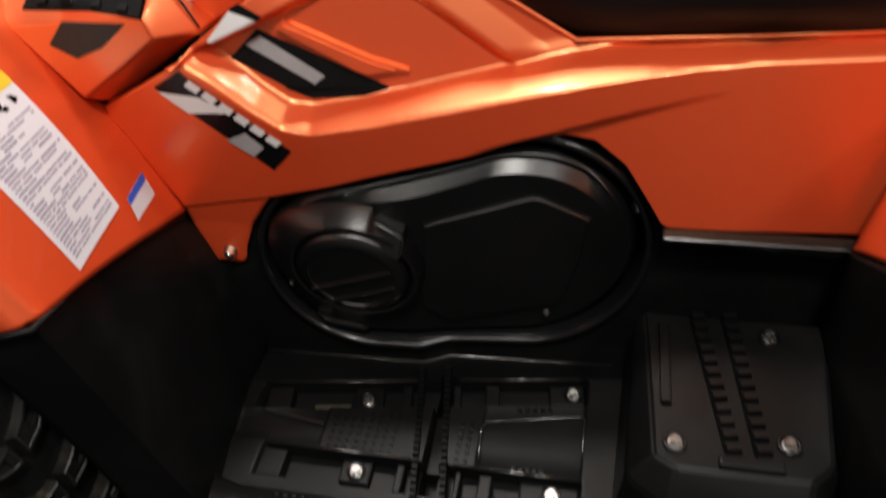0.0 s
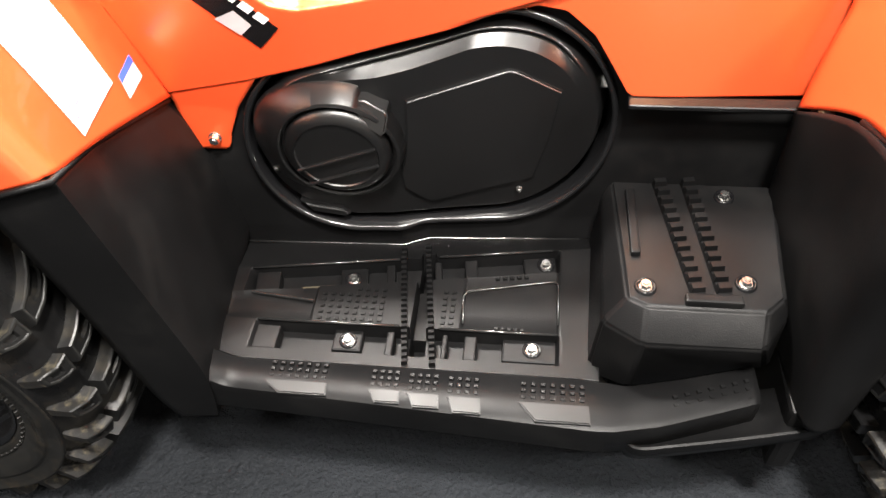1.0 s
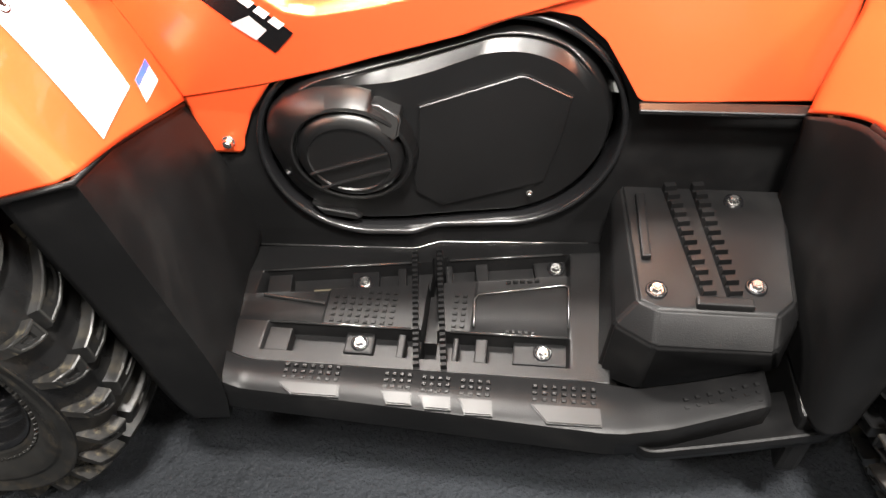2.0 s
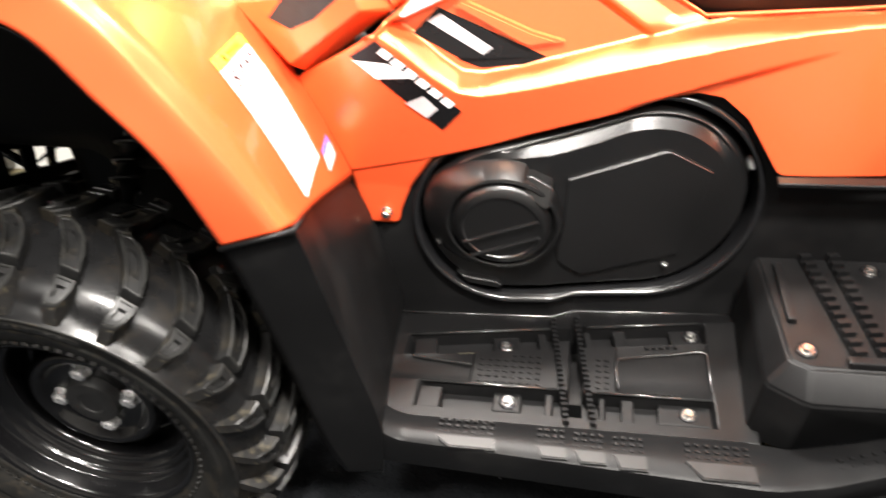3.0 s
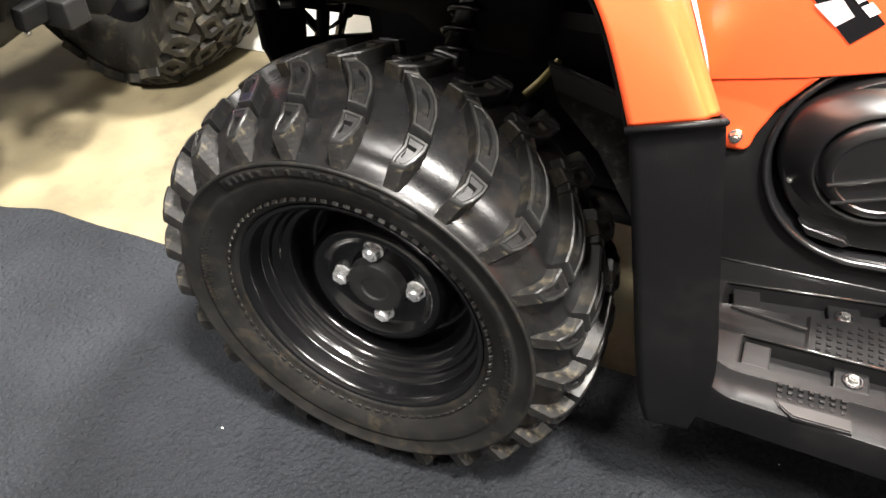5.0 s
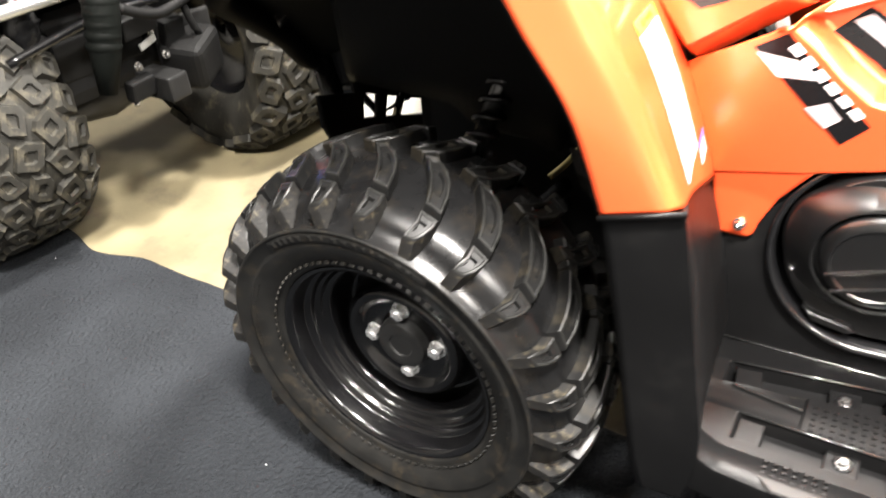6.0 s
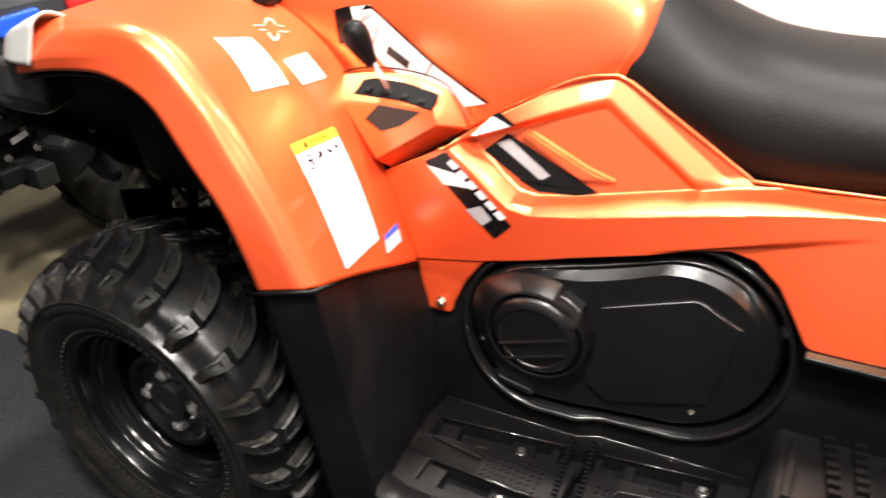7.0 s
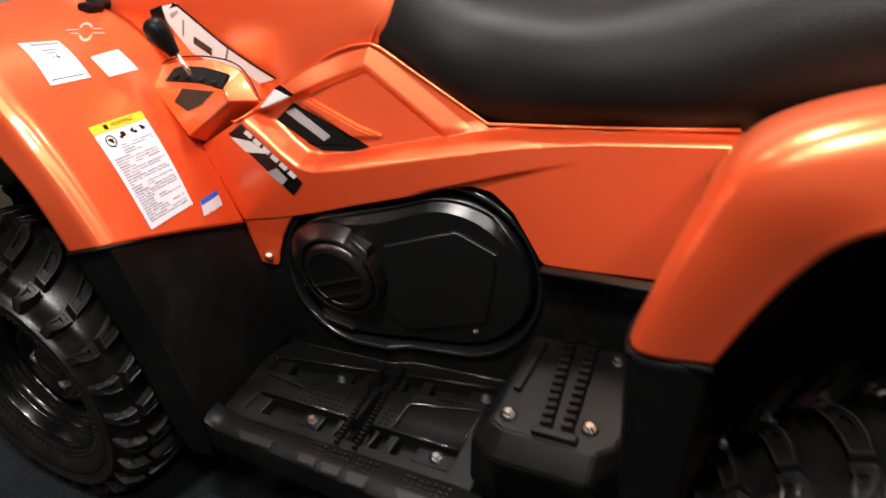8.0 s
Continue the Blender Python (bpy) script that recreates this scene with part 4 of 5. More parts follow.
EC, EX, EY = Vector((-.565, .062, .894)), Vector((-.003, .037, -.012)), Vector((-.030, .030, .009))
oval = ring_film(fender_skin, EC, EX * .40, EY, .74, 1.0, 25, 155, .0012, PALE, "emblem", atv, "silver oval emblem on the mudguard")
ring_film(fender_skin, EC, EX * .40, EY, .74, 1.0, 205, 335, .0012, PALE, "lower_arc", oval)
for a0, a1, b0, b1 in ((-1.05, -.36, .16, .27), (-.80, -.36, -.22, -.13), (.38, .92, .22, .31), (.36, 1.06, -.27, -.16)):
    films(fender_skin, "emblem_bar", [EC + EX * a0 + EY * b1, EC + EX * a1 + EY * b1, EC + EX * a1 + EY * b0, EC + EX * a0 + EY * b0], .0012, PALE, oval, na=4, nb=2)
for kx, ky in ((-.648, .152), (-.662, .182)):
    knob_at = fender_skin.near((kx, ky, .91), .0)
    part("rack_plug", block((.028, .046, .018), tuple(knob_at + Vector((0, 0, .007))), (-14, 0, 12), bevel=.008, segments=3), PLASTIC, atv, "black oval rubber plug")

# side panel films
def panel_film(name, corners, lift, material, parent, label="", na=14, nb=8):
    tl, tr, br, bl = [Vector((x, 0, z)) for x, z in corners]

    def at(a, b):
        p = tl.lerp(tr, a).lerp(bl.lerp(br, a), b)
        return (p.x, min(panel_y(p.x, p.z), panel_y(p.x + .002, p.z), panel_y(p.x - .002, p.z)) - lift, p.z)
    return part(name, mesh_of(name, *grid(at, na, nb)), material, parent, label)


decal = panel_film("model_decal", [(-.334, .701), (-.298, .722), (-.190, .622), (-.218, .594)], .0015, INK, atv, "black decal with white wedges and pale lettering shapes", na=20)
panel_film("white_wedge", [(-.331, .696), (-.285, .691), (-.248, .671), (-.302, .669)], .0022, WHITE, decal)
panel_film("grey_wedge", [(-.266, .634), (-.240, .645), (-.222, .626), (-.238, .612)], .0022, GREY, decal)
for i in range(6):
    f = .05 + .155 * i
    x0, z0 = -.293 + .100 * f, .7165 - .088 * f
    panel_film("letter_block", [(x0 + .0010, z0 + .0005), (x0 + .0125, z0 - .0095), (x0 + .0035, z0 - .0165), (x0 - .0080, z0 - .0065)], .0024, WHITE, decal, na=2, nb=2)
vent = panel_film("vent_decal", [(-.256, .714), (-.223, .742), (-.080, .671), (-.186, .672)], .0015, INK, atv, "black decal with a grey bar in the panel's recess", na=24, nb=14)
panel_film("vent_lower", [(-.200, .678), (-.081, .6705), (-.110, .664), (-.168, .664)], .0015, INK, vent)
panel_film("grey_bar", [(-.238, .727), (-.220, .735), (-.152, .688), (-.165, .680)], .0024, GREY, vent)
sliver = panel_film("white_sliver", [(-.268, .744), (-.240, .772), (-.211, .759), (-.250, .741)], .0016, WHITE, atv, "white and black sliver decal")
panel_film("black_sliver", [(-.241, .773), (-.230, .778), (-.206, .762), (-.212, .759)], .0020, INK, sliver)
fin = prism([(-.201, .743), (-.192, .751), (-.100, .706), (-.058, .691), (-.104, .688), (-.116, .693)], .018, .003)
for v in fin.verts:
    v.co.y += panel_y(v.co.x, v.co.z) - .011
part("panel_fin", fin, ORANGE, atv, "raised orange fin", sharp=40)

# white strip along the tank
TANK_ROWS = mirrored(TANK)
_l = [spline(r, 36) for r in TANK_ROWS]
_c = [spline([q[j] for q in _l], 40) for j in range(37)]
tank_skin = Skin(*grid(lambda u, v: _c[round(v * 36)][round(u * 40)], 40, 36), (0, -.6, 1))
STRIP = [(-.530, .190, .895), (-.482, .191, .903), (-.365, .176, .828), (-.452, .174, .815)]
TAIL = [STRIP[3], STRIP[2], (-.268, .172, .775), (-.312, .172, .764)]
strip = films(tank_skin, "tank_strip", STRIP, .0016, WHITE, atv, "white decal strip with black marks", na=10, nb=18)
films(tank_skin, "strip_end", TAIL, .0016, WHITE, strip, na=10, nb=14)
for q, m in (([(-.441, .179, .846), (-.400, .176, .825), (-.404, .175, .812), (-.445, .177, .833)], INK), ([(-.549, .189, .890), (-.518, .190, .899), (-.492, .182, .840), (-.536, .182, .838)], INK),
             ([(-.497, .191, .892), (-.487, .192, .903), (-.474, .191, .899), (-.476, .191, .897)], INK), ([(-.496, .190, .882), (-.476, .190, .890), (-.474, .189, .884), (-.492, .188, .874)], GREY)):
    films(tank_skin, "black_mark", q, .0024, m, strip, na=6, nb=6)
for (x0, z0), (x1, z1), w in (((-.480, .905), (-.365, .830), .004), ((-.365, .830), (-.266, .776), .004), ((-.361, .826), (-.371, .805), .003), ((-.462, .875), (-.467, .846), .003)):
    dx, dz = x1 - x0, z1 - z0
    k = w / math.hypot(dx, dz) / 2
    y = .18
    films(tank_skin, "thin_line", [(x0 - dz * k, y, z0 + dx * k), (x1 - dz * k, y, z1 + dx * k), (x1 + dz * k, y, z1 - dx * k), (x0 + dz * k, y, z0 - dx * k)], .0026, INK, strip, na=14, nb=1)

# shift gate housing and lever
gate = bmesh.new()
P = {k: gate.verts.new(v) for k, v in dict(A=(-.409, .071, .698), B=(-.309, .092, .762), C=(-.279, .134, .748), D=(-.400, .110, .668), P=(-.525, .150, .797), Q=(-.462, .150, .814), R=(-.378, .152, .816), S=(-.318, .150, .799),
                                         T=(-.475, .084, .781), U=(-.316, .097, .786), L=(-.52, .178, .76), M=(-.42, .178, .66), N=(-.275, .178, .74)).items()}
for f in ("PQRUT", "RSU", "SCBU", "TUBA", "ABCD", "PTL", "TAML", "ADM", "DCNM", "CSN", "SRN", "RQN", "QPL", "QLN", "LMN"):
    gate.faces.new([P[q] for q in f])
bmesh.ops.recalc_face_normals(gate, faces=gate.faces[:])
bmesh.ops.bevel(gate, geom=gate.edges[:], offset=.0035, segments=2, affect="EDGES")
gate_box = part("shift_gate", gate, ORANGE, atv, "faceted orange shift gate housing", sharp=80)
gate_box.modifiers.new("flat_faces", "WEIGHTED_NORMAL").keep_sharp = True
part("seam", tube([(-.520, .150, .800), (-.464, .1515, .8155), (-.380, .153, .8175), (-.318, .1515, .801), (-.280, .137, .752)], .0014, n=8, smooth=24), INK, gate_box)


def plate(corners, lift, name, material, parent, label=""):
    """A thin plate on four corners, raised along their normal."""
    c = [Vector(q) for q in corners]
    n = (c[2] - c[0]).cross(c[3] - c[1]).normalized()
    if n.y > 0:
        n = -n
    bm = bmesh.new()
    low = [bm.verts.new(q - n * .004) for q in c]
    high = [bm.verts.new(q + n * lift) for q in c]
    k = len(c)
    bm.faces.new(high)
    bm.faces.new(low[::-1])
    for i in range(k):
        bm.faces.new((low[i], low[(i + 1) % k], high[(i + 1) % k], high[i]))
    bmesh.ops.recalc_face_normals(bm, faces=bm.faces[:])
    return part(name, bm, material, parent, label)


slot = plate([(-.457, .128, .8025), (-.439, .134, .806), (-.384, .133, .8055), (-.320, .122, .800), (-.318, .0945, .7855), (-.377, .1015, .789), (-.459, .1015, .789)], .0012, "gate_slot", LINER, gate_box, "black toothed shift slot")
for gx, gy in ((-.436, .110), (-.404, .110), (-.371, .107), (-.339, .103)):
    part("gate_tooth", block((.015, .013, .007), (gx, gy, .7935 + .55 * (gy - .108)), (27, 0, 6), bevel=.002, taper=.7), PLASTIC, gate_box)
plate([(-.407, .0895, .7825), (-.336, .0948, .779), (-.369, .0860, .7555), (-.400, .0805, .745), (-.428, .0820, .760)], .0015, "pocket", CAP_BLACK, gate_box, "dark grey recess")
lever = part("shift_lever", tube([(-.398, .112, .792), (-.414, .116, .815), (-.430, .118, .838)], .0042, n=10), CHROME, atv, "shift lever with a black pear-shaped knob")
knob_profile = [(-.0001, -.032), (.010, -.031), (.012, -.022), (.017, -.006), (.0215, .012), (.0215, .024), (.017, .034), (.008, .040), (.0001, .041)]
me = mesh_of("knob", *lathe([(abs(r), y) for r, y in knob_profile], 28))
axis = Vector((-.44, -.12, .88)).normalized()
me.transform(Vector((0, 1, 0)).rotation_difference(axis).to_matrix().to_4x4())
me.transform(Matrix.Translation((-.446, .116, .860)))
part("knob", me, PLASTIC, lever, "black pear-shaped knob")

# seat trim, small clip
part("seat_trim", tube([(-.236, .158, .773), (-.168, .183, .808), (-.138, .192, .822), (-.110, .199, .829), (-.078, .206, .831), (-.058, .207, .823), (.0, .205, .786), (.122, .203, .707), (.30, .208, .712), (.50, .208, .724)], .003, n=8), ORANGE, atv)
part("seat_front_trim", tube([(-.085, .216, .826), (-.070, .222, .856), (-.054, .258, .908), (-.050, .30, .936), (-.049, MID, .945)], .0032, n=8, smooth=30), ORANGE, atv)
part("clip", block((.016, .004, .020), (.210, .170, .503), (0, 12, 0), bevel=.001), WHITE, atv, "small pale plastic clip")

# ---- under the front mudguard ----
def liner_at(u, v):
    e = FENDER_ROWS[round(u * 48) * 2][0]
    z = e.z - .006 - .03 * v - .40 * step(.62, 1.0, v) * step(.34, .50, u)
    return (e.x - .02 * v - .03 * v * (1 - u) - .16 * v * u ** 3, e.y + .004 + .33 * v, max(z, .515 + .045 * step(.70, .80, u)))


part("wheel_arch_liner", mesh_of("wheel_arch_liner", *grid(liner_at, 48, 20)), LINER, atv, "black plastic wheel arch liner", thick=.003)
CAP_ROWS = [
    [(-.745, -.2170, .893), (-.745, -.2030, .928), (-.745, -.194, .9465), (-.745, -.168, .951), (-.750, -.12, .925)],
    [(-.797, -.2085, .889), (-.795, -.198, .916), (-.792, -.188, .932), (-.792, -.165, .933), (-.792, -.12, .902)],
    [(-.840, -.1900, .884), (-.840, -.183, .902), (-.838, -.176, .915), (-.838, -.158, .914), (-.838, -.12, .885)],
    [(-.885, -.1600, .872), (-.884, -.157, .880), (-.882, -.150, .889), (-.882, -.140, .888), (-.880, -.11, .868)],
]
part("front_cap", loft(CAP_ROWS, 20, 16),
     SILVER_PAINT, atv, "silver plastic end cap of the front mudguard", thick=.004)
part("bumper_corner", block((.082, .050, .062), (-.836, -.168, .852), (0, 8, 16), bevel=.015, segments=4), CAP_BLACK, atv, "rounded black plastic bumper corner")
part("bumper_end", block((.090, .10, .064), (-.905, -.118, .815), (0, 12, 22), bevel=.029, segments=5), DARK_GREY, atv, "rounded grey plastic bumper end")
part("bumper_bar", tube([(-.93, -.155, .800), (-.99, -.115, .757), (-1.05, .0, .682), (-1.075, .085, .619), (-1.09, .18, .538), (-1.08, .40, .51)], .019, n=16, smooth=30), MATT, atv, "black steel bumper tube")
part("bar_end", block((.03, .034, .02), (-1.055, .058, .668), (35, 20, 0), bevel=.006), CHROME, atv)
for pts, r in (([(-1.085, .18, .556), (-1.06, .18, .40), (-.98, .20, .30)], .024), ([(-1.01, .17, .50), (-.975, .22, .405)], .008), ([(-.975, .20, .50), (-1.00, .20, .41)], .007),
               ([(-.94, .22, .50), (-.985, .24, .40)], .008), ([(-1.03, .16, .50), (-.90, .25, .50)], .010), ([(-1.0, .19, .40), (-.90, .25, .40)], .010)):
    part("frame_tube", tube(pts, r, n=10), STEEL_BLACK, atv)
part("front_underside", loft([[(-.94, -.13, .80), (-1.0, -.09, .765), (-1.05, .02, .695), (-1.072, .095, .63), (-1.08, .18, .55)], [(-.86, -.12, .83), (-.90, -.04, .78), (-.94, .06, .71), (-.96, .14, .64), (-.97, .22, .54)],
                              [(-.78, -.10, .86), (-.80, .0, .80), (-.84, .10, .72), (-.86, .18, .64), (-.86, .27, .54)]], 20, 16), MATT, atv, "black underside of the front bumper", thick=.004)
part("bumper_plate", block((.16, .5, .14), (-.985, .42, .575), (0, -12, 0), bevel=.02), PLASTIC, atv, "black plastic front bumper plate")
mask = prism([(.115, .524), (.345, .408), (.365, .330), (.60, .330), (.60, .62), (.10, .62)], .01, .003)
bmesh.ops.transform(mask, matrix=pose(-.965, 0, 0, 0, 0, 90), verts=mask.verts)
skid = part("front_skid", mask, LINER, atv, "dull black plate behind the front bumper")
for outline in ([(.02, .56), (.136, .515), (.126, .462), (.02, .50)], [(.175, .497), (.204, .480), (.190, .440), (.165, .448)], [(.02, .505), (.128, .470), (.19, .444), (.345, .378), (.42, .34), (.42, .25), (.13, .25)],
                [(.190, .452), (.205, .452), (.285, .449), (.272, .440), (.235, .449)], [(.268, .452), (.30, .436), (.42, .38), (.42, .44), (.33, .47)]):
    plate = prism(outline, .008, .002)
    bmesh.ops.transform(plate, matrix=pose(-.965, 0, 0, 0, 0, 90), verts=plate.verts)
    part("brace_plate", plate, LINER, skid)
part("chassis", block((.46, .36, .30), (-.66, MID, .40), bevel=.03), DARK, atv, "dark frame and drive housing")
part("engine", block((.60, .30, .34), (-.02, MID + .02, .40), bevel=.04), DARK, atv, "dark engine block")
part("belly_plate", block((1.2, .40, .03), (-.10, MID, .225), bevel=.01), DARK, atv)
part("rear_frame", block((.50, .30, .25), (.72, MID, .50), bevel=.03), DARK, atv)
part("inner_wall", block((.26, .03, .62), (-.50, .235, .54), bevel=.01), DARK, atv)
part("rear_inner_wall", block((.60, .03, .46), (.77, .155, .45), bevel=.01), DARK, atv)
part("front_body", block((.34, .26, .18), (-.66, MID, .80), bevel=.05), DARK, atv)
for y0, z0, z1 in ((.16, .30, .27), (.17, .40, .36)):
    part("control_arm", tube([(-.60, y0, z0), (-.70, -.09, z1), (-.82, y0, z0)], .013, n=10, smooth=14), STEEL_BLACK, atv, "black tubular suspension arm")
part("tie_rod", tube([(-.60, .18, .36), (-.615, -.06, .335)], .008, n=8), CHROME, atv)
part("brake_hose", tube([(-.560, .125, .50), (-.580, .115, .472), (-.600, .10, .452)], .0055, n=8, smooth=16), mat("tan_hose", (.20, .16, .06), rough=.5), atv, "tan rubber hose")
FOOT_, HEAD_ = Vector((-.680, .020, .525)), Vector((-.642, .170, .745))
along = (HEAD_ - FOOT_).normalized()
across = along.cross(Vector((1, 0, 0))).normalized()
aside = across.cross(along)
coil = [FOOT_.lerp(HEAD_, t / 160) + .021 * (math.cos(t / 160 * 2 * math.pi * 10) * aside + math.sin(t / 160 * 2 * math.pi * 10) * across) for t in range(161)]
shock = part("shock_absorber", tube([FOOT_ - along * .02, HEAD_ + along * .02], .0145, n=16), GLOSS, atv, "shock absorber with a black coil spring")
part("spring", tube(coil, .0048, n=8), GLOSS, shock, "glossy black coil spring")
# plate and flange sit unlit under the mudguard; their paler colours imitate light
shield = prism([(-.567, .509), (-.430, .468), (-.430, .280), (-.487, .379), (-.552, .450)], .006, .002)
bmesh.ops.transform(shield, matrix=pose(0, .10, 0), verts=shield.verts)
shield = part("inner_guard", shield, DUSTED, atv, "dusty black inner splash plate, coloured paler to look lit")
flange = prism([(-.568, .511), (-.430, .470), (-.430, .434), (-.556, .472)], .008, .003)
bmesh.ops.transform(flange, matrix=pose(0, .094, 0), verts=flange.verts)
part("flange", flange, FLANGE_LIT, shield, "smooth upper flange, coloured pale to look lit")
part("axle_boot", mesh_of("axle_boot", *lathe([(.020, 0), (.034, .012), (.026, .022), (.038, .034), (.030, .044), (.042, .056), (.034, .066), (.044, .078), (.044, .10)], 28)), RUBBER, atv, "black ribbed axle boot", m=pose(-.704, -.06, .305))
part("hub_carrier", block((.09, .05, .20), (-.704, -.085, .31), bevel=.015), DARK, atv)

# the far half of the quad bike, mirrored about its middle plane
def far_half(ob):
    me = ob.data.copy()
    me.transform(Matrix.Translation((0, 2 * MID, 0)) @ Matrix.Diagonal((1, -1, 1, 1)))
    me.flip_normals()
    other = part(ob.name.split(".")[0], me, None, atv, ob["label"] if "label" in ob else "")
    for mod in ob.modifiers:
        if mod.type == "SOLIDIFY":
            wall = other.modifiers.new("wall", "SOLIDIFY")
            wall.thickness, wall.offset = mod.thickness, -1


FAR = ("front_mudguard", "side_panel", "splash_guard", "rear_mudguard", "rear_splash_guard", "rear_arch_liner", "wheel_arch_liner", "footwell_wall", "footboard", "sill", "front_cap", "bumper_corner", "bumper_end",
       "bumper_bar", "control_arm", "hub_carrier", "guard_foot", "front_underside")
for ob in [o for o in bpy.data.objects if o.parent is atv and o.name.split(".")[0] in FAR]:
    far_half(ob)
part("rear_shield", block((.02, .34, .34), (.475, .05, .36), (0, -6, 0), bevel=.006), DARK, atv)
part("rear_axle", tube([(.815, -.06, .30), (.815, .78, .30)], .024, n=16), DARK, atv, "dark rear axle tube")

# raised band with worn lettering bars, bead bumps and small marks on the front tyre's sidewall
def sidewall(r, lift=.0):
    """The outer sidewall's place across the wheel at the radius r."""
    return lerp([(.188, -.1020), (.193, -.1055), (.205, -.1115), (.217, -.1155), (.240, -.1180), (.246, -.1205)], r) - lift


def sidewall_patch(name, a0, a1, r0, r1, lift, material, n=10):
    def at(u, v):
        a, r = radians(a0 + (a1 - a0) * u), r0 + (r1 - r0) * v
        edge = lift if 0 < u < 1 and 0 < v < 1 else -.001
        return (r * math.cos(a), sidewall(r, edge), r * math.sin(a))
    return part(name, mesh_of(name, *grid(at, n, 6, flip=True)), material, front_wheel)


sidewall_patch("raised_band", 62, 128, .2235, .2405, .0014, SIDEWALL, 60)
rb = random.Random(12)
a = 67.0
while a < 123:
    wide = rb.choice((2.2, 2.8, 3.2))
    sidewall_patch("sidewall_mark", a, a + wide, .2262, .2378, .0026, SIDEWALL, 4)
    a += wide + rb.choice((.7, .8, 2.6))
for start, stop, r in ((335, 377, .206), (338, 372, .213), (150, 192, .209), (152, 188, .2155)):
    a = start
    while a < stop:
        wide = rb.choice((.7, 1.0, 1.4))
        sidewall_patch("sidewall_mark", a, a + wide, r, r + .0042, .0012, SIDEWALL, 2)
        a += wide + rb.choice((.5, .6, 1.5))
for i in range(80):
    part("bead_bump", block((.0105, .0030, .0085), bevel=.0010), SIDEWALL, front_wheel, m=pose(0, 0, 0, 0, 4.5 * i, 0) @ pose(.1865, -.1006, 0, 0, 0, 50))

# ---- the quad bike parked ahead ----
quad = thing("quad_bike", (-2.1, .26, 0), "dark quad bike with red tail lights and dusty knobbly tyres", "quad bike")


def dusty_wheel(at):
    base = pose(*at) @ Matrix.Diagonal((1.12, 1.12, 1.12, 1))
    prof = [(.15, -.075), (.165, -.098), (.20, -.118), (.235, -.125), (.255, -.120), (.272, -.10), (.280, -.06), (.282, 0), (.280, .06), (.272, .10), (.255, .120), (.235, .125), (.20, .118), (.165, .098), (.15, .075)]
    tyre = part("wheel", mesh_of("tyre", *lathe(prof, 72)), RUBBER_DUSTY, quad, "dusty grey knobbly tyre", m=base)
    part("rim", mesh_of("rim", *lathe([(.158, -.085), (.160, -.06), (.14, -.04), (.12, .0), (.05, .01), (.0001, .01)], 48)), STEEL_BLACK, tyre, thick=.003)
    part("rim_back", mesh_of("rim_back", *lathe([(.158, .085), (.150, .06), (.13, .03), (.06, .02), (.0001, .02)], 48)), STEEL_BLACK, tyre, thick=.003)
    shapes = []
    for s, wide in ((1, .046), (-1, .038)):
        bm = bmesh.new()
        outer = [(-.022, -wide / 2), (.014, -wide / 2), (.022, -wide * .2), (.022, wide / 2), (-.012, wide / 2), (-.022, wide * .25)]
        top = [bm.verts.new((.012, y, z * s)) for z, y in outer]
        hole = [bm.verts.new((.012, y * .5, z * s * .5)) for z, y in outer]
        pit = [bm.verts.new((.005, y * .4, z * s * .4)) for z, y in outer]
        foot = [bm.verts.new((-.006, y * 1.12, z * s * 1.12)) for z, y in outer]
        for i in range(6):
            j = (i + 1) % 6
            bm.faces.new((top[i], top[j], hole[j], hole[i]))
            bm.faces.new((hole[i], hole[j], pit[j], pit[i]))
            bm.faces.new((foot[i], foot[j], top[j], top[i]))
        bm.faces.new(pit)
        bmesh.ops.recalc_face_normals(bm, faces=bm.faces[:])
        me = bpy.data.meshes.new("tread_block")
        bm.to_mesh(me)
        bm.free()
        me.materials.append(RUBBER_DUSTY)
        shapes.append(me)
    n = 24
    for row, (y, rad, lean) in enumerate(((-.112, .262, 38), (-.058, .279, 6), (0, .281, 0), (.058, .279, -6), (.112, .262, -38))):
        for i in range(n):
            a = 360 / n * (i + .5 * (row % 2))
            part("tread_block", shapes[(i + row) % 2], RUBBER_DUSTY, tyre,
                 m=pose(0, 0, 0, 0, a, 0) @ pose(rad, y, 0, 0, 0, -lean) @ pose(0, 0, 0, (24 if row % 2 else -22), 0, 0) @ Matrix.Diagonal((1, 1.12, 1.25, 1)))
    return tyre


near = dusty_wheel((-1.905, -.030, .318))
far = copy_thing(near, pose(-1.865, .735, .318, 0, 0, 180) @ Matrix.Diagonal((1.12, 1.12, 1.12, 1)))
part("rear_body", block((.55, .80, .16), (-1.95, .26, .705), bevel=.03), BODY_GREY, quad, "grey plastic rear bodywork")
part("seat_base", block((.30, .34, .14), (-1.88, .30, .80), bevel=.03), BODY_BLUE, quad, "blue plastic seat base")
part("blue_badge", block((.040, .122, .046), (-1.672, .436, .716), (4, 0, 0), bevel=.006), BODY_BLUE, quad, "blue plastic badge block")
part("cargo_floor", block((.60, .90, .05), (-1.95, .26, .61), bevel=.01), PLASTIC, quad)
for y in (.12, .54):
    light = part("tail_light", block((.03, .13, .045), (-1.665, y, .662), bevel=.008), RED, quad, "red tail light lens")
    part("light_rim", block((.02, .145, .058), (-1.672, y, .662), bevel=.006), INK, light)
    part("upper_light", block((.03, .10, .05), (-1.675, y + (.09 if y > .3 else .02), .742), (0, -10, 0), bevel=.01), RED, quad, "red upper lamp lens")
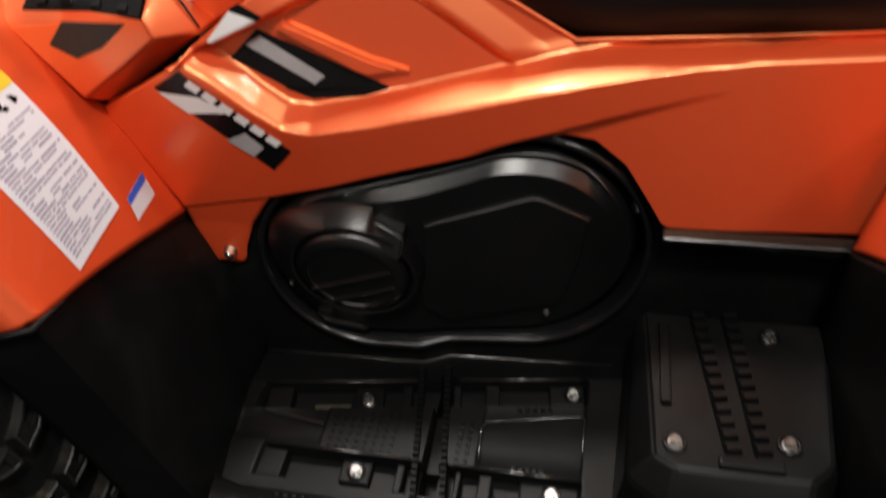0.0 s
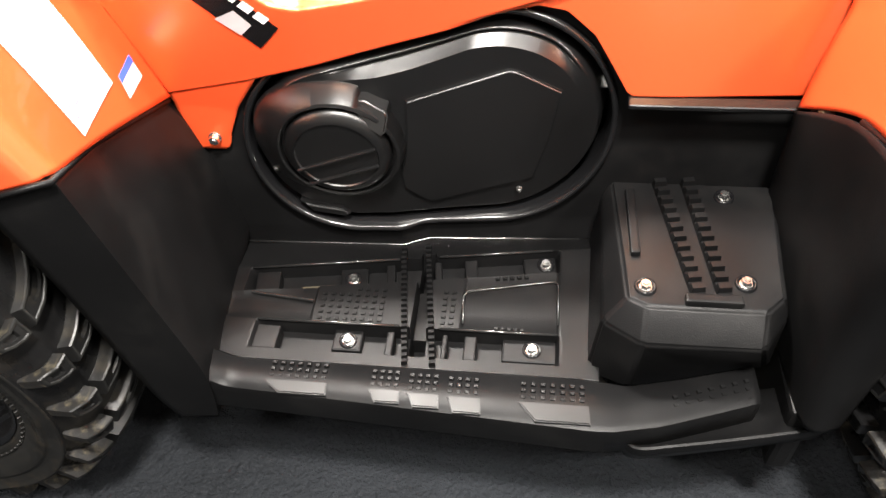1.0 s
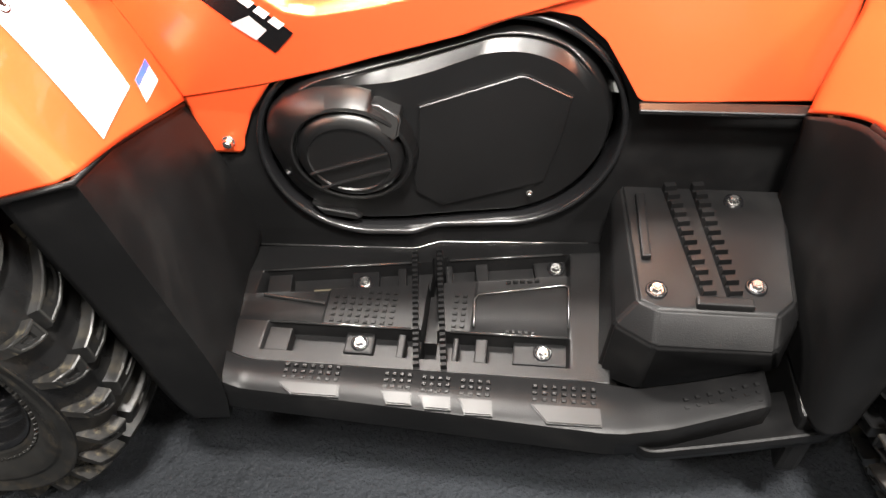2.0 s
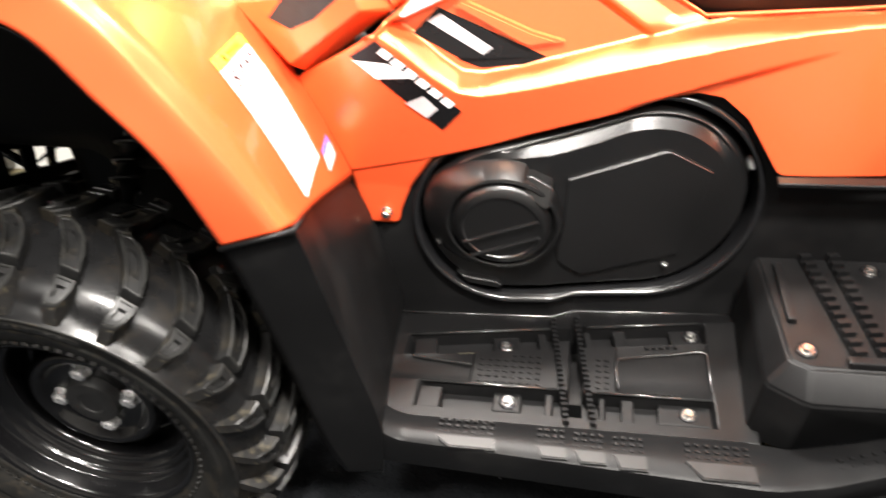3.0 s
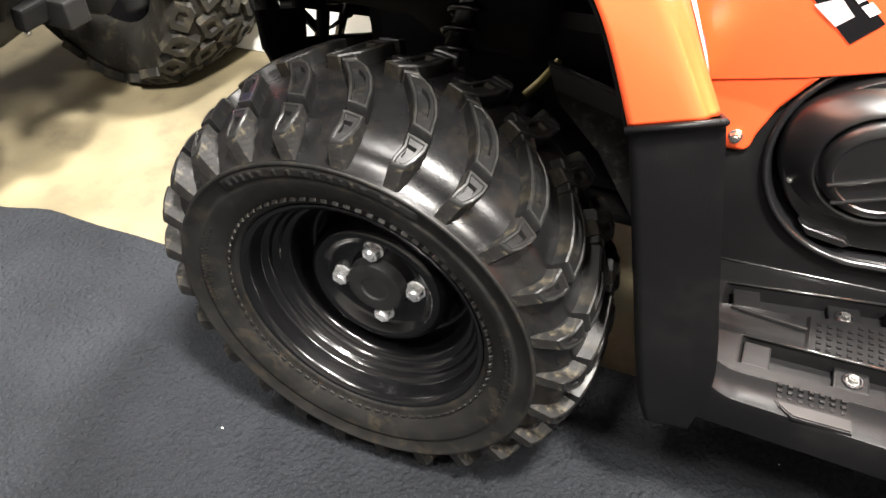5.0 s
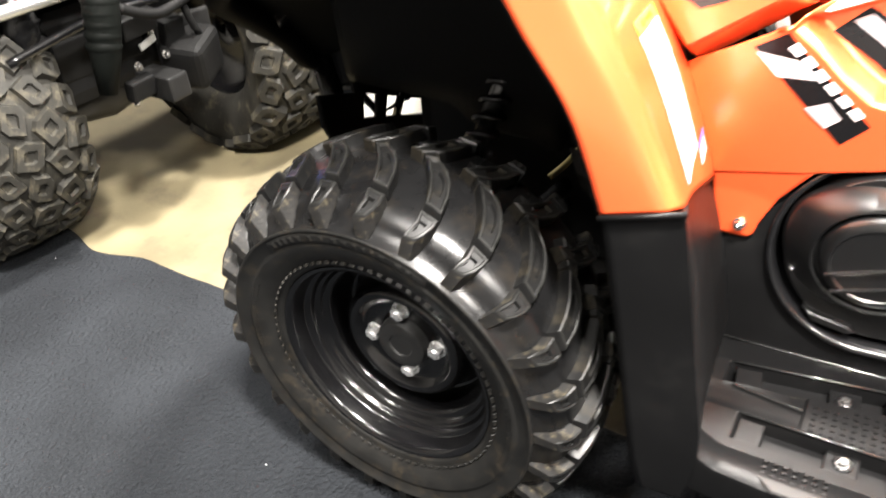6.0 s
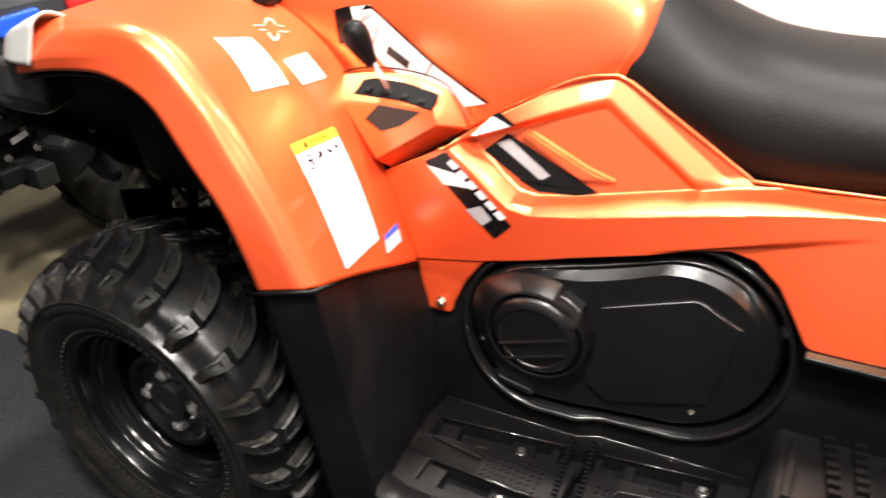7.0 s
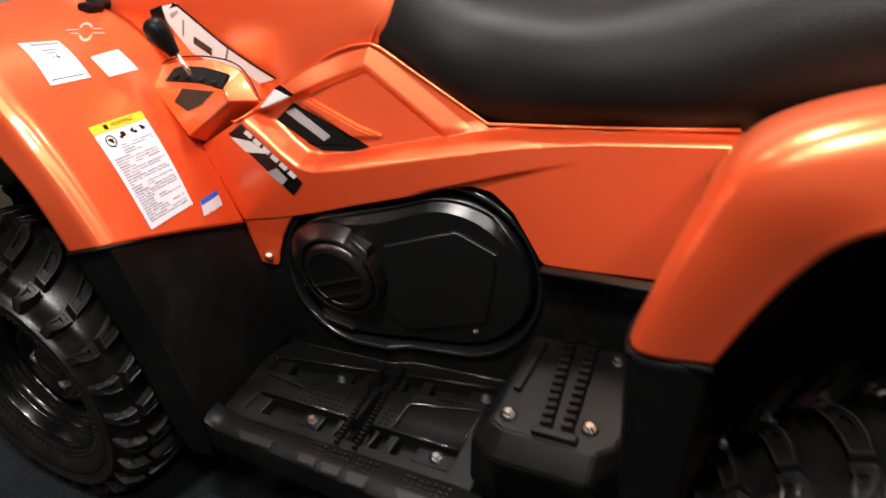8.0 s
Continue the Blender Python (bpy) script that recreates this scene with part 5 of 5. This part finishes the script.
part("rear_bar", tube([(-1.66, -.26, .600), (-1.63, -.10, .600), (-1.625, .12, .602), (-1.625, .40, .602), (-1.63, .62, .600), (-1.66, .78, .600)], .014, n=14, smooth=30), SILVER, quad, "silver rear bumper tube")
part("axle_housing", tube([(-1.80, -.02, .28), (-1.80, .10, .29), (-1.78, .26, .32), (-1.80, .42, .29), (-1.80, .54, .28)], [.03, .03, .075, .03, .03], n=16), DARK, quad, "dark rear axle housing")
for y, yy in ((.10, .08), (.40, .44)):
    sh = part("shock_absorber", tube([(-1.68, y, .62), (-1.70, y - (y - yy) * .5, .52), (-1.74, yy, .36)], [.040, .042, .034], n=16), RUBBER, quad, "shock absorber in a black boot")
    for i in range(5):
        part("boot_fold", mesh_of("fold", *lathe([(.036, -.010), (.046, 0), (.036, .010)], 24)), RUBBER, sh, m=pose(-1.69 - .008 * i, y, .60 - .045 * i, 90, 0, 0))
part("hitch_plate", block((.02, .22, .10), (-1.70, .25, .44), (0, 8, 0), bevel=.006), LINER, quad, "dark hitch plate")
part("receiver", block((.12, .06, .06), (-1.60, .33, .345), (0, 0, 8), bevel=.006), DARK, quad, "square hitch receiver tube")
part("mud_flap", block((.012, .15, .15), (-1.64, .44, .40), (0, 6, -8), bevel=.006), DARK, quad)
part("cross_tube", tube([(-1.63, .02, .50), (-1.62, .25, .535), (-1.63, .48, .52)], .010, n=10, smooth=14), STEEL_BLACK, quad)
part("skid", block((.40, .34, .24), (-1.90, .26, .44), bevel=.04), LINER, quad)

quad.matrix_basis = pose(-2.203, .3065, 0, 0, 0, -9.3)

# dark running gear behind the parked quad bike
boot = part("damper_boot", tube([(-1.66, .182, .640), (-1.66, .165, .56), (-1.66, .145, .49), (-1.66, .118, .40)], [.036, .038, .034, .020], n=20), BOOT, quad, "green-black rubber damper boot")
for i in range(6):
    p = Vector((-1.66, .176, .610)).lerp(Vector((-1.66, .146, .50)), i / 5)
    part("boot_fold", mesh_of("fold", *lathe([(.034, -.009), (.0390, 0), (.034, .009)], 24)), BOOT, boot, m=pose(*p, 75, 0, 0))
part("boot_top", block((.05, .05, .03), (-1.655, .188, .650), bevel=.008), DARK, boot)
part("drive_housing", block((.12, .13, .125), bevel=.03, segments=4), LINER, quad, "rounded dark drive housing", m=pose(-1.70, .40, .375, 12, 8, 20))
for y, z, r in ((.240, .409, .009), (.326, .406, .010), (.205, .33, .007), (.30, .47, .007)):
    bolt((-1.700, y, z), r, quad, (0, 90, 0))
part("tag", block((.006, .050, .016), (-1.702, .287, .449), (12, 0, 0), bevel=.002), SILVER, quad, "pale reflective tag")
for pts, r in (([(-1.66, .21, .56), (-1.65, .30, .52), (-1.66, .42, .53)], .012),
               ([(-1.67, .38, .55), (-1.66, .40, .45), (-1.68, .46, .36)], .009)):
    part("frame_tube", tube(pts, r, n=10, smooth=16), LINER, quad)
for y, z, sx, sz in ((.27, .50, .10, .05), (.36, .44, .06, .09), (.23, .36, .07, .05)):
    part("bracket", block((.03, sx, sz), (-1.70, y, z), (0, 10, 0), bevel=.006), LINER, quad)

# ---- lint on the carpet ----
lint = bmesh.new()
rl = random.Random(9)
for i in range(60):
    x, y = rl.uniform(-2.4, 0.8), rl.uniform(-1.0, 0.0)
    bmesh.ops.create_icosphere(lint, subdivisions=1, radius=rl.uniform(.0008, .0018), matrix=pose(x, y, .004) @ Matrix.Diagonal((1.6, 1, .4, 1)))
tagged(part("carpet_lint", lint, WHITE), "tiny pale specks of lint on the carpet", "lint", kind="stuff")
